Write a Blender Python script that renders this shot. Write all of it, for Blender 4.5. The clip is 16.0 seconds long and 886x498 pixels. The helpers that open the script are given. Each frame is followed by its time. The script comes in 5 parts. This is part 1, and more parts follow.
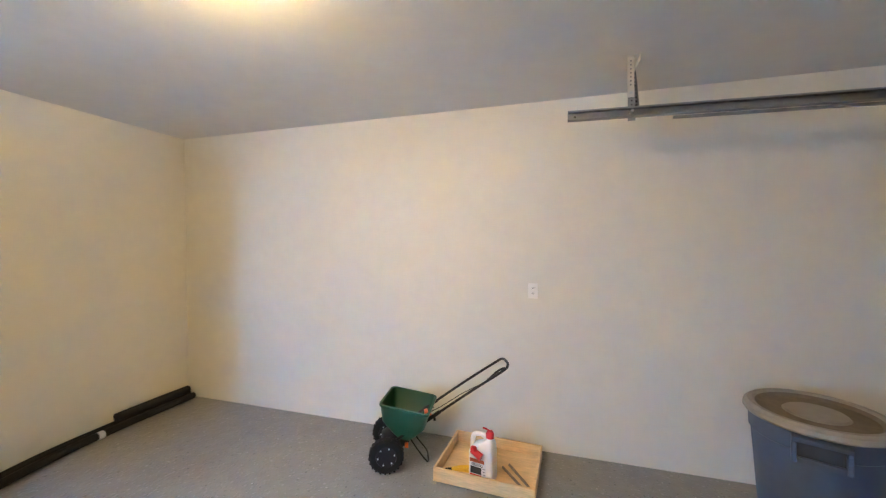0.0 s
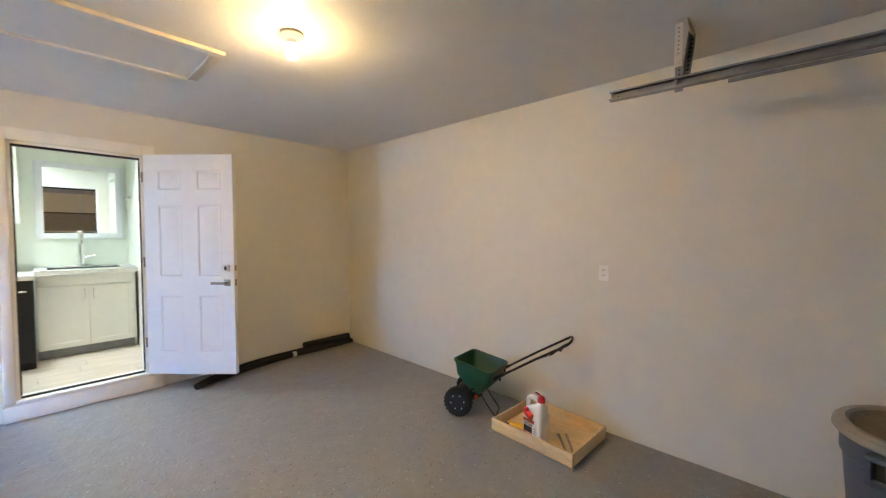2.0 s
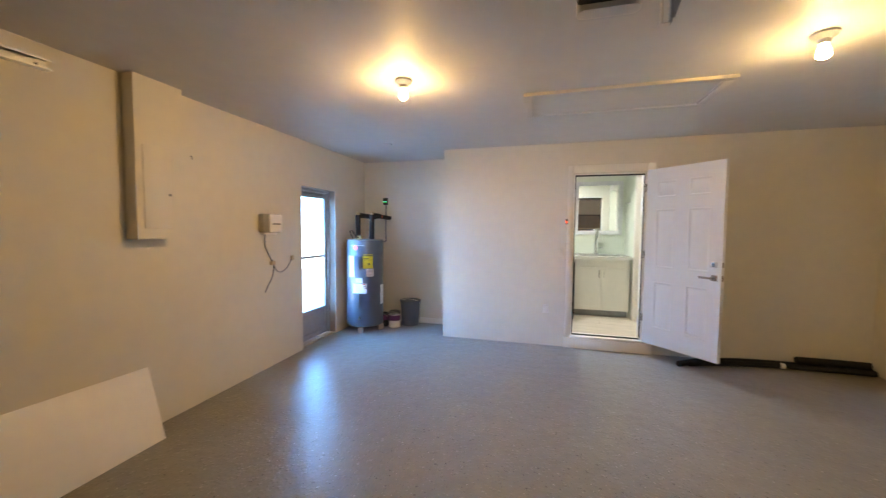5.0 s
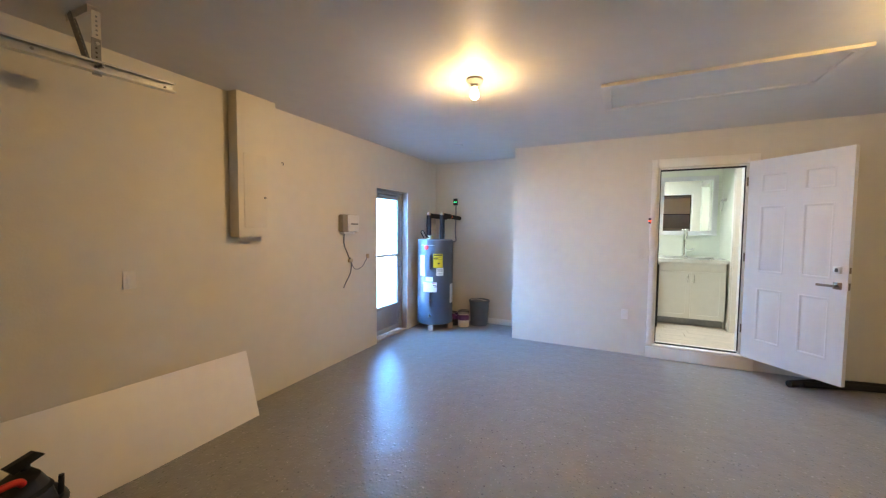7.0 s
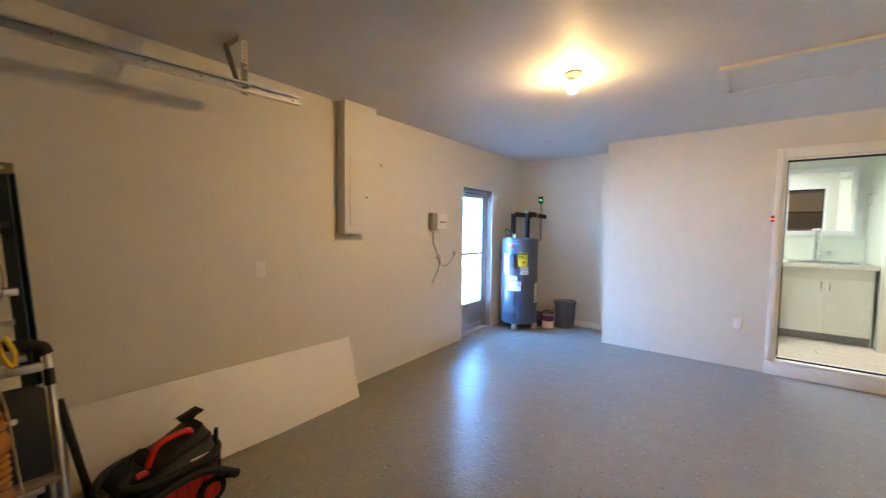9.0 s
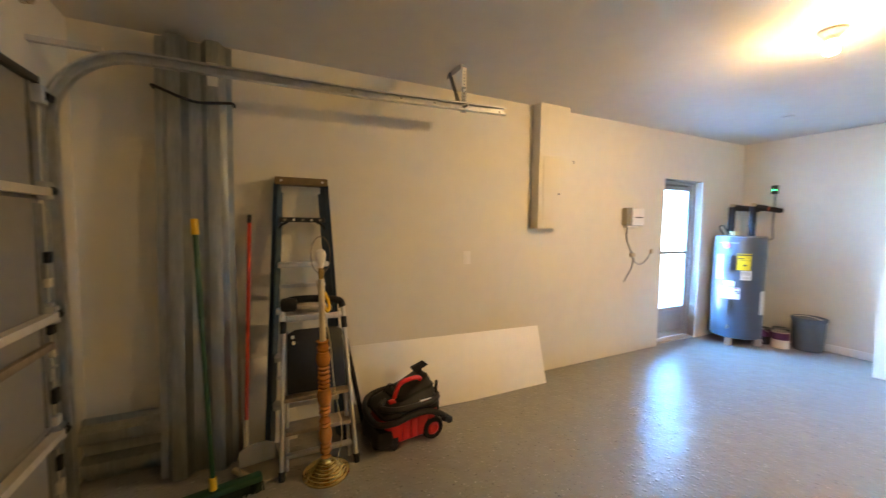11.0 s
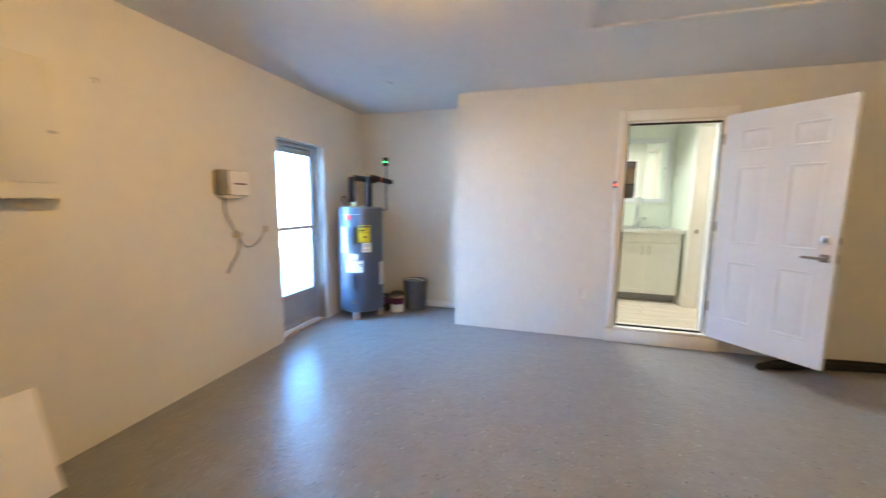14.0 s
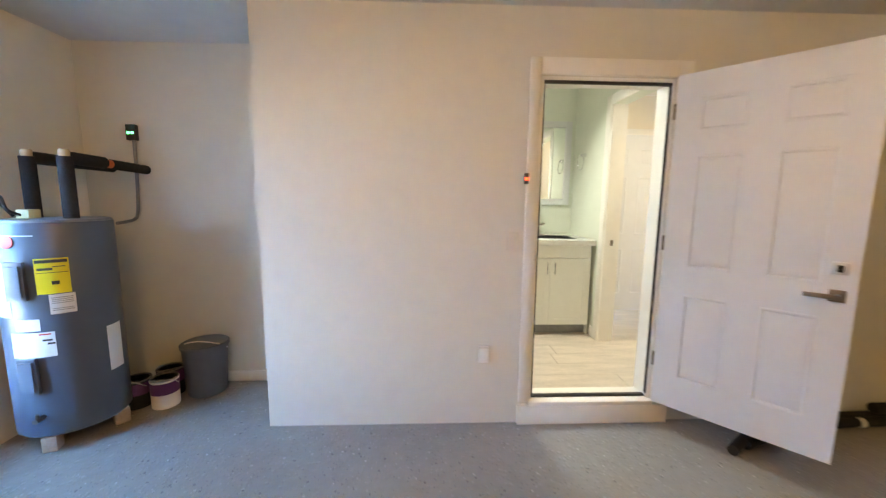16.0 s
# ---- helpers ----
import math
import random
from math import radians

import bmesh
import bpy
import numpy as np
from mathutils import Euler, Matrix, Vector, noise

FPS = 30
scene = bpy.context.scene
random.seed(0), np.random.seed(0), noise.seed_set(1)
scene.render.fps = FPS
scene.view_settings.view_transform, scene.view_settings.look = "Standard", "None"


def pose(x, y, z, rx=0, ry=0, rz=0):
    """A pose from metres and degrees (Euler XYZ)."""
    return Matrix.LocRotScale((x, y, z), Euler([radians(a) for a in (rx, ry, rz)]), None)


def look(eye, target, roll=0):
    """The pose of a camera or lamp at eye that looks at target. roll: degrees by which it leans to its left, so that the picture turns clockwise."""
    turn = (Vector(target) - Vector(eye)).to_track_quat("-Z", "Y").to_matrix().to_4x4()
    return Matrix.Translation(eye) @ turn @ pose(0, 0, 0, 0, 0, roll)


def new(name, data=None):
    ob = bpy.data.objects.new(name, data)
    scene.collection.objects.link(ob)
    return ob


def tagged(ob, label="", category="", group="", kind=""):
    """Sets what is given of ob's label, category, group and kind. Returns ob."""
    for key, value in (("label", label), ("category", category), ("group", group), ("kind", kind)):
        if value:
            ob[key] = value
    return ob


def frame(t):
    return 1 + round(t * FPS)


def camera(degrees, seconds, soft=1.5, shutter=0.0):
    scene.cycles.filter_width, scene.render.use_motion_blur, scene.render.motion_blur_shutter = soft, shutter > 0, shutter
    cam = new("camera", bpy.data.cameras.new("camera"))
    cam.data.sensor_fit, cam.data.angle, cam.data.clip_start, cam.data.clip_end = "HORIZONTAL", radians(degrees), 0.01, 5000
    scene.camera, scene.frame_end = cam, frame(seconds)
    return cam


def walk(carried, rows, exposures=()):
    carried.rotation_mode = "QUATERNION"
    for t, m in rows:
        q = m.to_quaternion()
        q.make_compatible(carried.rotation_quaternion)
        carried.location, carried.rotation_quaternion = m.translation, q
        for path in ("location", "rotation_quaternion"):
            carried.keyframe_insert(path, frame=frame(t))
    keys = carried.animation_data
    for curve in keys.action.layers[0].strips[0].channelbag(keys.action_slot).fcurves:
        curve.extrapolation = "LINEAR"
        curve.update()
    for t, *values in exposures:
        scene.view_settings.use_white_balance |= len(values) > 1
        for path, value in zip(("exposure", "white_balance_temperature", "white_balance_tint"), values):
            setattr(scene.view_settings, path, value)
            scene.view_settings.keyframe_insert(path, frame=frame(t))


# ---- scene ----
cam = camera(99.7, 16.0, 1.25, 0.5)
PATH = [
    (0, (0.074, 0.075, 1.527), (-0.479, 1.996, 1.492), -0.3),
    (0.5, (0.271, 0.062, 1.496), (-0.489, 1.912, 1.476), -0.3),
    (1, (0.482, 0.054, 1.482), (-0.551, 1.767, 1.456), -0.2),
    (1.5, (0.725, 0.054, 1.446), (-0.501, 1.634, 1.406), -0.1),
    (2, (0.943, 0.068, 1.447), (-0.404, 1.545, 1.371), 0.0),
    (2.5, (1.161, 0.058, 1.447), (-0.302, 1.419, 1.364), 0.1),
    (3, (1.314, -0.053, 1.445), (-0.334, 1.078, 1.361), 0.3),
    (3.5, (1.409, -0.238, 1.448), (-0.451, 0.491, 1.36), 0.5),
    (4, (1.434, -0.35, 1.464), (-0.558, -0.193, 1.362), 0.4),
    (4.5, (1.448, -0.372, 1.471), (-0.531, -0.647, 1.367), 0.5),
    (5, (1.465, -0.378, 1.476), (-0.462, -0.903, 1.368), 0.5),
    (5.2, (1.47, -0.368, 1.464), (-0.431, -0.981, 1.358), 0.8),
    (6.35, (1.468, -0.378, 1.459), (-0.342, -1.222, 1.354), 0.6),
    (7.5, (1.466, -0.387, 1.454), (-0.316, -1.29, 1.35), 0.5),
    (8, (1.482, -0.403, 1.451), (-0.26, -1.379, 1.345), 0.5),
    (8.5, (1.523, -0.433, 1.449), (-0.158, -1.511, 1.342), 0.6),
    (9, (1.578, -0.468, 1.438), (-0.01, -1.678, 1.328), 0.7),
    (9.5, (1.635, -0.503, 1.431), (0.151, -1.838, 1.305), 0.7),
    (10, (1.742, -0.49, 1.433), (0.365, -1.935, 1.304), 0.7),
    (10.2, (1.792, -0.446, 1.414), (0.49, -1.959, 1.293), 0.8),
    (11.25, (1.82, -0.365, 1.417), (1.073, -2.214, 1.263), 0.7),
    (12.3, (1.647, -0.405, 1.421), (1.05, -2.304, 1.233), 0.6),
    (12.5, (1.562, -0.453, 1.432), (0.896, -2.328, 1.231), 0.6),
    (13, (1.313, -0.523, 1.406), (0.064, -2.067, 1.164), 0.6),
    (13.5, (0.954, -0.601, 1.411), (-0.74, -1.633, 1.153), 0.6),
    (14, (0.586, -0.717, 1.395), (-1.322, -1.258, 1.141), 0.7),
    (14.5, (0.138, -0.708, 1.396), (-1.841, -0.808, 1.123), 0.5),
    (15, (-0.319, -0.65, 1.418), (-2.3, -0.573, 1.148), 0.5),
    (15.5, (-0.787, -0.65, 1.439), (-2.764, -0.507, 1.172), 0.6),
    (16, (-1.172, -0.718, 1.448), (-3.152, -0.626, 1.184), 0.6),
]
walk(cam, [(t, look(eye, target, roll)) for t, eye, target, roll in PATH], ((0, 1.14, 5700, 6), (0.6, 0.96, 5830, 6), (1.5, 0.67, 6150, 7), (3, 0.45, 6600, 9), (5, 0.11, 7050, 12), (7.5, 0.23, 6550, 10), (9, 0.34, 6720, 10), (10, 0.56, 6800, 9), (12.3, 1.33, 7150, 8), (13, 0.9, 7100, 9), (14, 0.4, 7050, 8), (15, 0.26, 8300, 11), (16, 0.18, 8200, 11)))


# ---- light ----
EMIT_BULB, EMIT_SKY, EMIT_ROOM = 760.0, 110.0, 30.0
world = bpy.data.worlds.new("world")
scene.world = world
world.use_nodes = True
wn = world.node_tree.nodes
sky = wn.new("ShaderNodeTexSky")
sky.sky_type, sky.sun_disc = "NISHITA", False
sky.sun_elevation, sky.sun_rotation = radians(52), radians(200)
wn["Background"].inputs["Strength"].default_value = 0.15
world.node_tree.links.new(sky.outputs[0], wn["Background"].inputs["Color"])
sun_data = bpy.data.lights.new("sun", "SUN")
sun_data.energy, sun_data.angle, sun_data.color = 4.0, radians(0.5), (1, 0.95, 0.88)
sun = new("sun", sun_data)
sun.matrix_world = look((-6, 8, 12), (-3, -6, 0))
room_data = bpy.data.lights.new("room_light", "AREA")
room_data.shape, room_data.size, room_data.size_y = "RECTANGLE", 0.35, 0.35
room_data.energy, room_data.color = EMIT_ROOM, (0.86, 0.98, 1.0)
room_data.spread = radians(140)
room_light = new("room_light", room_data)
room_light.matrix_world = look((-4.35, -0.12, 2.55), (-3.45, 0.25, 0.2))
hall_data = bpy.data.lights.new("hall_light", "AREA")
hall_data.shape, hall_data.size, hall_data.size_y = "RECTANGLE", 0.4, 0.4
hall_data.energy, hall_data.color = 17, (1.0, 0.93, 0.8)
hall_light = new("hall_light", hall_data)
hall_light.matrix_world = look((-4.2, 1.7, 2.5), (-4.2, 1.7, 0))


# ---- materials ----
def material(name, color, rough=0.5, metal=0.0, vary=0.12, grain=40.0, bump=0.0, bump_scale=60.0, stain=1.5, coat=0.0, stretch=(1, 1, 1)):
    """Two scales of colour variation, uneven gloss and fine relief, in metres."""
    m = bpy.data.materials.new(name)
    m.use_nodes = True
    n, l = m.node_tree.nodes, m.node_tree.links
    b = n["Principled BSDF"]
    tc, mp = n.new("ShaderNodeTexCoord"), n.new("ShaderNodeMapping")
    mp.inputs["Scale"].default_value = stretch
    l.new(tc.outputs["Object"], mp.inputs["Vector"])
    fine, broad = n.new("ShaderNodeTexNoise"), n.new("ShaderNodeTexNoise")
    fine.inputs["Scale"].default_value, fine.inputs["Detail"].default_value = grain, 5
    broad.inputs["Scale"].default_value, broad.inputs["Detail"].default_value = stain, 3
    l.new(mp.outputs[0], fine.inputs["Vector"])
    l.new(mp.outputs[0], broad.inputs["Vector"])
    add = n.new("ShaderNodeMath")
    add.operation = "ADD"
    l.new(fine.outputs["Fac"], add.inputs[0])
    l.new(broad.outputs["Fac"], add.inputs[1])
    ramp = n.new("ShaderNodeMapRange")
    ramp.inputs["From Min"].default_value, ramp.inputs["From Max"].default_value = 0.6, 1.4
    ramp.inputs["To Min"].default_value, ramp.inputs["To Max"].default_value = 1 - vary, 1 + vary * 0.5
    l.new(add.outputs[0], ramp.inputs["Value"])
    mul = n.new("ShaderNodeVectorMath")
    mul.operation = "MULTIPLY"
    mul.inputs[0].default_value = color
    l.new(ramp.outputs[0], mul.inputs[1])
    l.new(mul.outputs[0], b.inputs["Base Color"])
    gloss = n.new("ShaderNodeMapRange")
    gloss.inputs["To Min"].default_value, gloss.inputs["To Max"].default_value = (max(0.285, rough - 0.08), min(1, rough + 0.1)) if rough >= 0.27 else (max(0.02, rough - 0.08), min(0.265, rough + 0.08))
    l.new(broad.outputs["Fac"], gloss.inputs["Value"])
    l.new(gloss.outputs[0], b.inputs["Roughness"])
    b.inputs["Metallic"].default_value = metal
    b.inputs["Coat Weight"].default_value = coat
    if bump:
        t = n.new("ShaderNodeTexNoise")
        t.inputs["Scale"].default_value, t.inputs["Detail"].default_value = bump_scale, 4
        l.new(mp.outputs[0], t.inputs["Vector"])
        bp = n.new("ShaderNodeBump")
        bp.inputs["Strength"].default_value, bp.inputs["Distance"].default_value = bump, 0.004
        l.new(t.outputs["Fac"], bp.inputs["Height"])
        l.new(bp.outputs[0], b.inputs["Normal"])
    return m


def glowing(name, color, strength):
    m = bpy.data.materials.new(name)
    m.use_nodes = True
    b = m.node_tree.nodes["Principled BSDF"]
    b.inputs["Base Color"].default_value = (*color, 1)
    b.inputs["Emission Color"].default_value = (*color, 1)
    b.inputs["Emission Strength"].default_value = strength
    return m


def clear_glass(name):
    m = bpy.data.materials.new(name)
    m.use_nodes = True
    b = m.node_tree.nodes["Principled BSDF"]
    b.inputs["Transmission Weight"].default_value, b.inputs["Roughness"].default_value, b.inputs["IOR"].default_value = 1.0, 0.0, 1.45
    return m


def floor_coating(name):
    """Grey epoxy with scattered chips and an uneven, shiny skin."""
    m = material(name, (0.248, 0.238, 0.222), 0.28, 0, 0.16, 14, 0, 60, 0.8)
    n, l = m.node_tree.nodes, m.node_tree.links
    b = n["Principled BSDF"]
    tc = n.new("ShaderNodeTexCoord")
    colour = b.inputs["Base Color"].links[0].from_socket
    for scale, low, tone, size in ((70, 0.95, (0.31, 0.305, 0.29), 0.36), (90, 0.93, (0.15, 0.148, 0.145), 0.36), (36, 0.972, (0.31, 0.30, 0.285), 0.32), (44, 0.96, (0.13, 0.125, 0.12), 0.30), (50, 0.988, (0.42, 0.41, 0.38), 0.30)):
        v = n.new("ShaderNodeTexVoronoi")
        v.inputs["Scale"].default_value = scale
        l.new(tc.outputs["Object"], v.inputs["Vector"])
        s = n.new("ShaderNodeSeparateColor")
        l.new(v.outputs["Color"], s.inputs[0])
        pick = n.new("ShaderNodeMath")
        pick.operation = "GREATER_THAN"
        pick.inputs[1].default_value = low
        l.new(s.outputs[0], pick.inputs[0])
        near = n.new("ShaderNodeMath")
        near.operation = "LESS_THAN"
        near.inputs[1].default_value = size
        l.new(v.outputs["Distance"], near.inputs[0])
        both = n.new("ShaderNodeMath")
        both.operation = "MULTIPLY"
        l.new(pick.outputs[0], both.inputs[0])
        l.new(near.outputs[0], both.inputs[1])
        mix = n.new("ShaderNodeMix")
        mix.data_type = "RGBA"
        mix.inputs["B"].default_value = (*tone, 1)
        l.new(both.outputs[0], mix.inputs["Factor"])
        l.new(colour, mix.inputs["A"])
        colour = mix.outputs["Result"]
    l.new(colour, b.inputs["Base Color"])
    b.inputs["Specular IOR Level"].default_value = 0.42
    for link in b.inputs["Roughness"].links:
        link.from_node.inputs["To Min"].default_value, link.from_node.inputs["To Max"].default_value = 0.285, 0.34
    t, t2 = n.new("ShaderNodeTexNoise"), n.new("ShaderNodeTexNoise")
    t.inputs["Scale"].default_value, t.inputs["Detail"].default_value = 46, 5
    t2.inputs["Scale"].default_value, t2.inputs["Detail"].default_value = 7, 5
    for k in (t, t2):
        l.new(tc.outputs["Object"], k.inputs["Vector"])
    b1, b2 = n.new("ShaderNodeBump"), n.new("ShaderNodeBump")
    chip = n.new("ShaderNodeTexVoronoi")
    chip.inputs["Scale"].default_value = 40
    l.new(tc.outputs["Object"], chip.inputs["Vector"])
    sep = n.new("ShaderNodeSeparateColor")
    l.new(chip.outputs["Color"], sep.inputs[0])
    raised, rim, height = n.new("ShaderNodeMapRange"), n.new("ShaderNodeMapRange"), n.new("ShaderNodeMath")
    raised.inputs["From Min"].default_value, raised.inputs["From Max"].default_value = 0.55, 0.85
    rim.inputs["From Min"].default_value, rim.inputs["From Max"].default_value = 0.50, 0.25
    l.new(sep.outputs[1], raised.inputs["Value"])
    l.new(chip.outputs["Distance"], rim.inputs["Value"])
    height.operation = "MULTIPLY"
    l.new(raised.outputs[0], height.inputs[0])
    l.new(rim.outputs[0], height.inputs[1])
    b0 = n.new("ShaderNodeBump")
    b0.inputs["Strength"].default_value, b0.inputs["Distance"].default_value = 0.52, 0.0035
    l.new(height.outputs[0], b0.inputs["Height"])
    l.new(b0.outputs[0], b2.inputs["Normal"])
    b1.inputs["Strength"].default_value, b1.inputs["Distance"].default_value = 0.35, 0.006
    b2.inputs["Strength"].default_value, b2.inputs["Distance"].default_value = 0.35, 0.02
    l.new(t.outputs["Fac"], b1.inputs["Height"])
    l.new(t2.outputs["Fac"], b2.inputs["Height"])
    l.new(b2.outputs[0], b1.inputs["Normal"])
    l.new(b1.outputs[0], b.inputs["Normal"])
    return m


M_WALL = material("wall_paint", (0.73, 0.695, 0.61), 0.55, 0, 0.05, 9, 0.25, 70, 0.7)
M_CEIL = material("ceiling_paint", (0.65, 0.64, 0.62), 0.6, 0, 0.06, 8, 0.25, 60, 0.6)
M_FLOOR = floor_coating("floor_epoxy")
M_TRIM = material("trim_paint", (0.86, 0.84, 0.80), 0.4, 0, 0.05, 12, 0.08, 60)
M_CASING = material("casing_paint", (0.85, 0.82, 0.765), 0.42, 0, 0.05, 12, 0.08, 60)
M_DOOR = material("door_paint", (0.75, 0.76, 0.78), 0.38, 0, 0.04, 14, 0.08, 90)
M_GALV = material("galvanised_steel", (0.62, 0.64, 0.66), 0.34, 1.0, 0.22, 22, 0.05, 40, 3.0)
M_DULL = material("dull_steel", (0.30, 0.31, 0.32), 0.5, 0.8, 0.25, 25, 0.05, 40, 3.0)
M_DARK = material("dark_plastic", (0.013, 0.013, 0.015), 0.45, 0, 0.3, 40, 0.1, 90)
M_BLACKFOAM = material("black_foam", (0.018, 0.018, 0.020), 0.8, 0, 0.35, 60, 0.4, 160)
M_RUBBER = material("tyre_rubber", (0.009, 0.009, 0.010), 0.8, 0, 0.3, 50, 0.2, 120)
for m in (M_DARK, M_RUBBER, M_BLACKFOAM):
    m.node_tree.nodes["Principled BSDF"].inputs["Specular IOR Level"].default_value = 0.28
M_GREEN = material("green_plastic", (0.006, 0.058, 0.022), 0.38, 0, 0.18, 20, 0.05, 60)
M_ORANGE = material("orange_plastic", (0.72, 0.13, 0.03), 0.4)
M_RED = material("red_plastic", (0.60, 0.018, 0.018), 0.36, 0, 0.15, 25)
M_YELLOW = material("yellow_plastic", (0.80, 0.50, 0.02), 0.4, 0, 0.1)
M_WHITEP = material("white_plastic", (0.85, 0.82, 0.77), 0.35, 0, 0.05, 20)
M_PINE = material("pine_wood", (0.76, 0.53, 0.27), 0.5, 0, 0.28, 18, 0.1, 60, 3.0, 0, (1.0, 9.0, 9.0))
M_TURNED = material("stained_turned_wood", (0.46, 0.165, 0.022), 0.2, 0, 0.35, 30, 0.05, 60, 5.0, 0.4, (6, 6, 1))
M_GREYWOOD = material("weathered_wood", (0.27, 0.22, 0.17), 0.7, 0, 0.3, 25, 0.2, 60, 3, 0, (8, 8, 1))
M_BRASS = material("polished_brass", (0.80, 0.58, 0.22), 0.18, 1.0, 0.15, 20)
M_HEATER = material("heater_grey", (0.07, 0.093, 0.125), 0.30, 0.0, 0.08, 12, 0, 60, 2, 0.12)
M_BLOCK = material("concrete_block", (0.48, 0.40, 0.34), 0.9, 0, 0.25, 60, 0.4, 90)
M_EXIT = material("exit_door_grey", (0.40, 0.42, 0.45), 0.45, 0.2, 0.12, 20)
M_BIN = material("bin_grey_blue", (0.062, 0.08, 0.112), 0.5, 0, 0.15, 15, 0.1, 80)
M_LID = material("bin_lid", (0.30, 0.275, 0.225), 0.55, 0, 0.2, 15, 0.1, 80, 4)
M_LIDDUST = material("bin_lid_dirt", (0.17, 0.135, 0.095), 0.8, 0, 0.3, 30, 0.2, 80, 6)
M_ALU = material("brushed_aluminium", (0.66, 0.66, 0.66), 0.36, 0.9, 0.15, 40)
M_BLUEFIB = material("blue_fibreglass", (0.022, 0.055, 0.095), 0.5, 0, 0.3, 30)
M_BOARD = material("white_laminate", (0.90, 0.87, 0.81), 0.42, 0, 0.04, 12)
M_CABINET = material("cabinet_white", (0.80, 0.81, 0.76), 0.35, 0, 0.04, 14)
M_STONE = material("pale_stone_top", (0.74, 0.74, 0.70), 0.25, 0, 0.14, 25, 0, 60, 4)
M_ROOMWALL = material("pale_green_wall", (0.76, 0.80, 0.71), 0.5, 0, 0.04, 9, 0.1, 70)
M_HALLWALL = material("warm_hall_wall", (0.84, 0.77, 0.66), 0.5, 0, 0.04, 9, 0.1, 70)
M_PLANK = material("pale_oak_plank", (0.58, 0.51, 0.43), 0.4, 0, 0.30, 22, 0.08, 60, 2.5, 0, (7, 1, 1))
M_CHROME = material("chrome", (0.85, 0.86, 0.87), 0.09, 1.0, 0.03)
M_NICKEL = material("satin_nickel", (0.23, 0.19, 0.15), 0.3, 1.0, 0.1)
M_MIRROR = material("mirror_silver", (0.92, 0.94, 0.93), 0.02, 1.0, 0.0)
M_MIRROR.node_tree.nodes["Principled BSDF"].inputs["Roughness"].default_value = 0.0
for link in list(M_MIRROR.node_tree.nodes["Principled BSDF"].inputs["Roughness"].links):
    M_MIRROR.node_tree.links.remove(link)
M_GLASS = clear_glass("door_glass")
M_GDOOR = material("garage_door_grey", (0.30, 0.295, 0.29), 0.5, 0.1, 0.12, 14, 0.1, 70)
M_STRUT = material("strut_white_steel", (0.66, 0.63, 0.58), 0.45, 0.2, 0.15, 20)
M_BULB = glowing("bulb_light", (1.0, 0.655, 0.265), EMIT_BULB * 2.0)
M_BULB2 = glowing("bulb_light_soft", (1.0, 0.63, 0.265), EMIT_BULB * 2.75)
M_NECK = glowing("bulb_neck_glow", (1.0, 0.72, 0.36), EMIT_BULB * 0.04)
# Emissive panel added as daylight through the door: pale low band, blue above.
M_BACK = glowing("daylight_panel", (0.8, 0.9, 1.0), EMIT_SKY)
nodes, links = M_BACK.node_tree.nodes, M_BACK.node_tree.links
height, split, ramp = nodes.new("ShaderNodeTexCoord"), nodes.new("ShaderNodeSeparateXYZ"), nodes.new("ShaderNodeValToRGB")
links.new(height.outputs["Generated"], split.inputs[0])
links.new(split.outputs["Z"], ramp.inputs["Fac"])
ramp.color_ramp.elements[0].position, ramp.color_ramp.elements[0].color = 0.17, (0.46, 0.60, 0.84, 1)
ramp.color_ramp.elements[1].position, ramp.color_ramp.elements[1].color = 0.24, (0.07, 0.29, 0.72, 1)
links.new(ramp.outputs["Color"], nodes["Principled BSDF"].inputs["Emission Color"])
M_LEDG = glowing("green_led", (0.05, 1.0, 0.25), 6)
M_LEDR = glowing("red_led", (1.0, 0.06, 0.02), 6)
M_LABELY = material("yellow_label", (0.80, 0.66, 0.03), 0.4, 0, 0.03)
M_LABELW = material("white_label", (0.78, 0.79, 0.80), 0.4, 0, 0.03)
M_INK = material("black_ink", (0.03, 0.03, 0.03), 0.5, 0, 0.05)
M_PURPLE = material("purple_label", (0.10, 0.02, 0.10), 0.4, 0, 0.1)
M_CONCRETE = material("patio_concrete", (0.50, 0.51, 0.47), 0.8, 0, 0.15, 20, 0.2, 60)
M_SIDING = material("pale_blue_siding", (0.52, 0.60, 0.66), 0.5, 0, 0.06, 10)
M_CARD = material("brown_paper", (0.55, 0.45, 0.3), 0.8, 0, 0.1)
M_BRICKRED = material("copper_red", (0.5, 0.12, 0.05), 0.4, 0.3, 0.1)
M_SHUTTER = material("shutter_steel", (0.44, 0.465, 0.48), 0.29, 1.0, 0.3, 14, 0.05, 30, 2.5, 0, (6, 6, 0.6))
M_REDPOLE = material("red_pole_paint", (0.62, 0.05, 0.02), 0.4, 0, 0.15, 30)
M_REVEAL = material("tan_door_lining", (0.27, 0.24, 0.20), 0.55, 0, 0.15, 20, 0.1, 60)
M_STRIP = material("pale_pine_edge", (0.72, 0.65, 0.53), 0.5, 0, 0.15, 18)
M_BRISTLE = material("dark_green_bristle", (0.004, 0.018, 0.012), 0.85, 0, 0.35, 60)
M_PALEY = material("pale_yellow_label", (0.62, 0.60, 0.34), 0.4, 0, 0.04)
M_BUCKET = material("bucket_blue_grey", (0.115, 0.14, 0.175), 0.45, 0, 0.15, 15, 0.1, 80)
M_CREAM = material("cream_metal", (0.74, 0.63, 0.42), 0.32, 0.1, 0.12, 25)
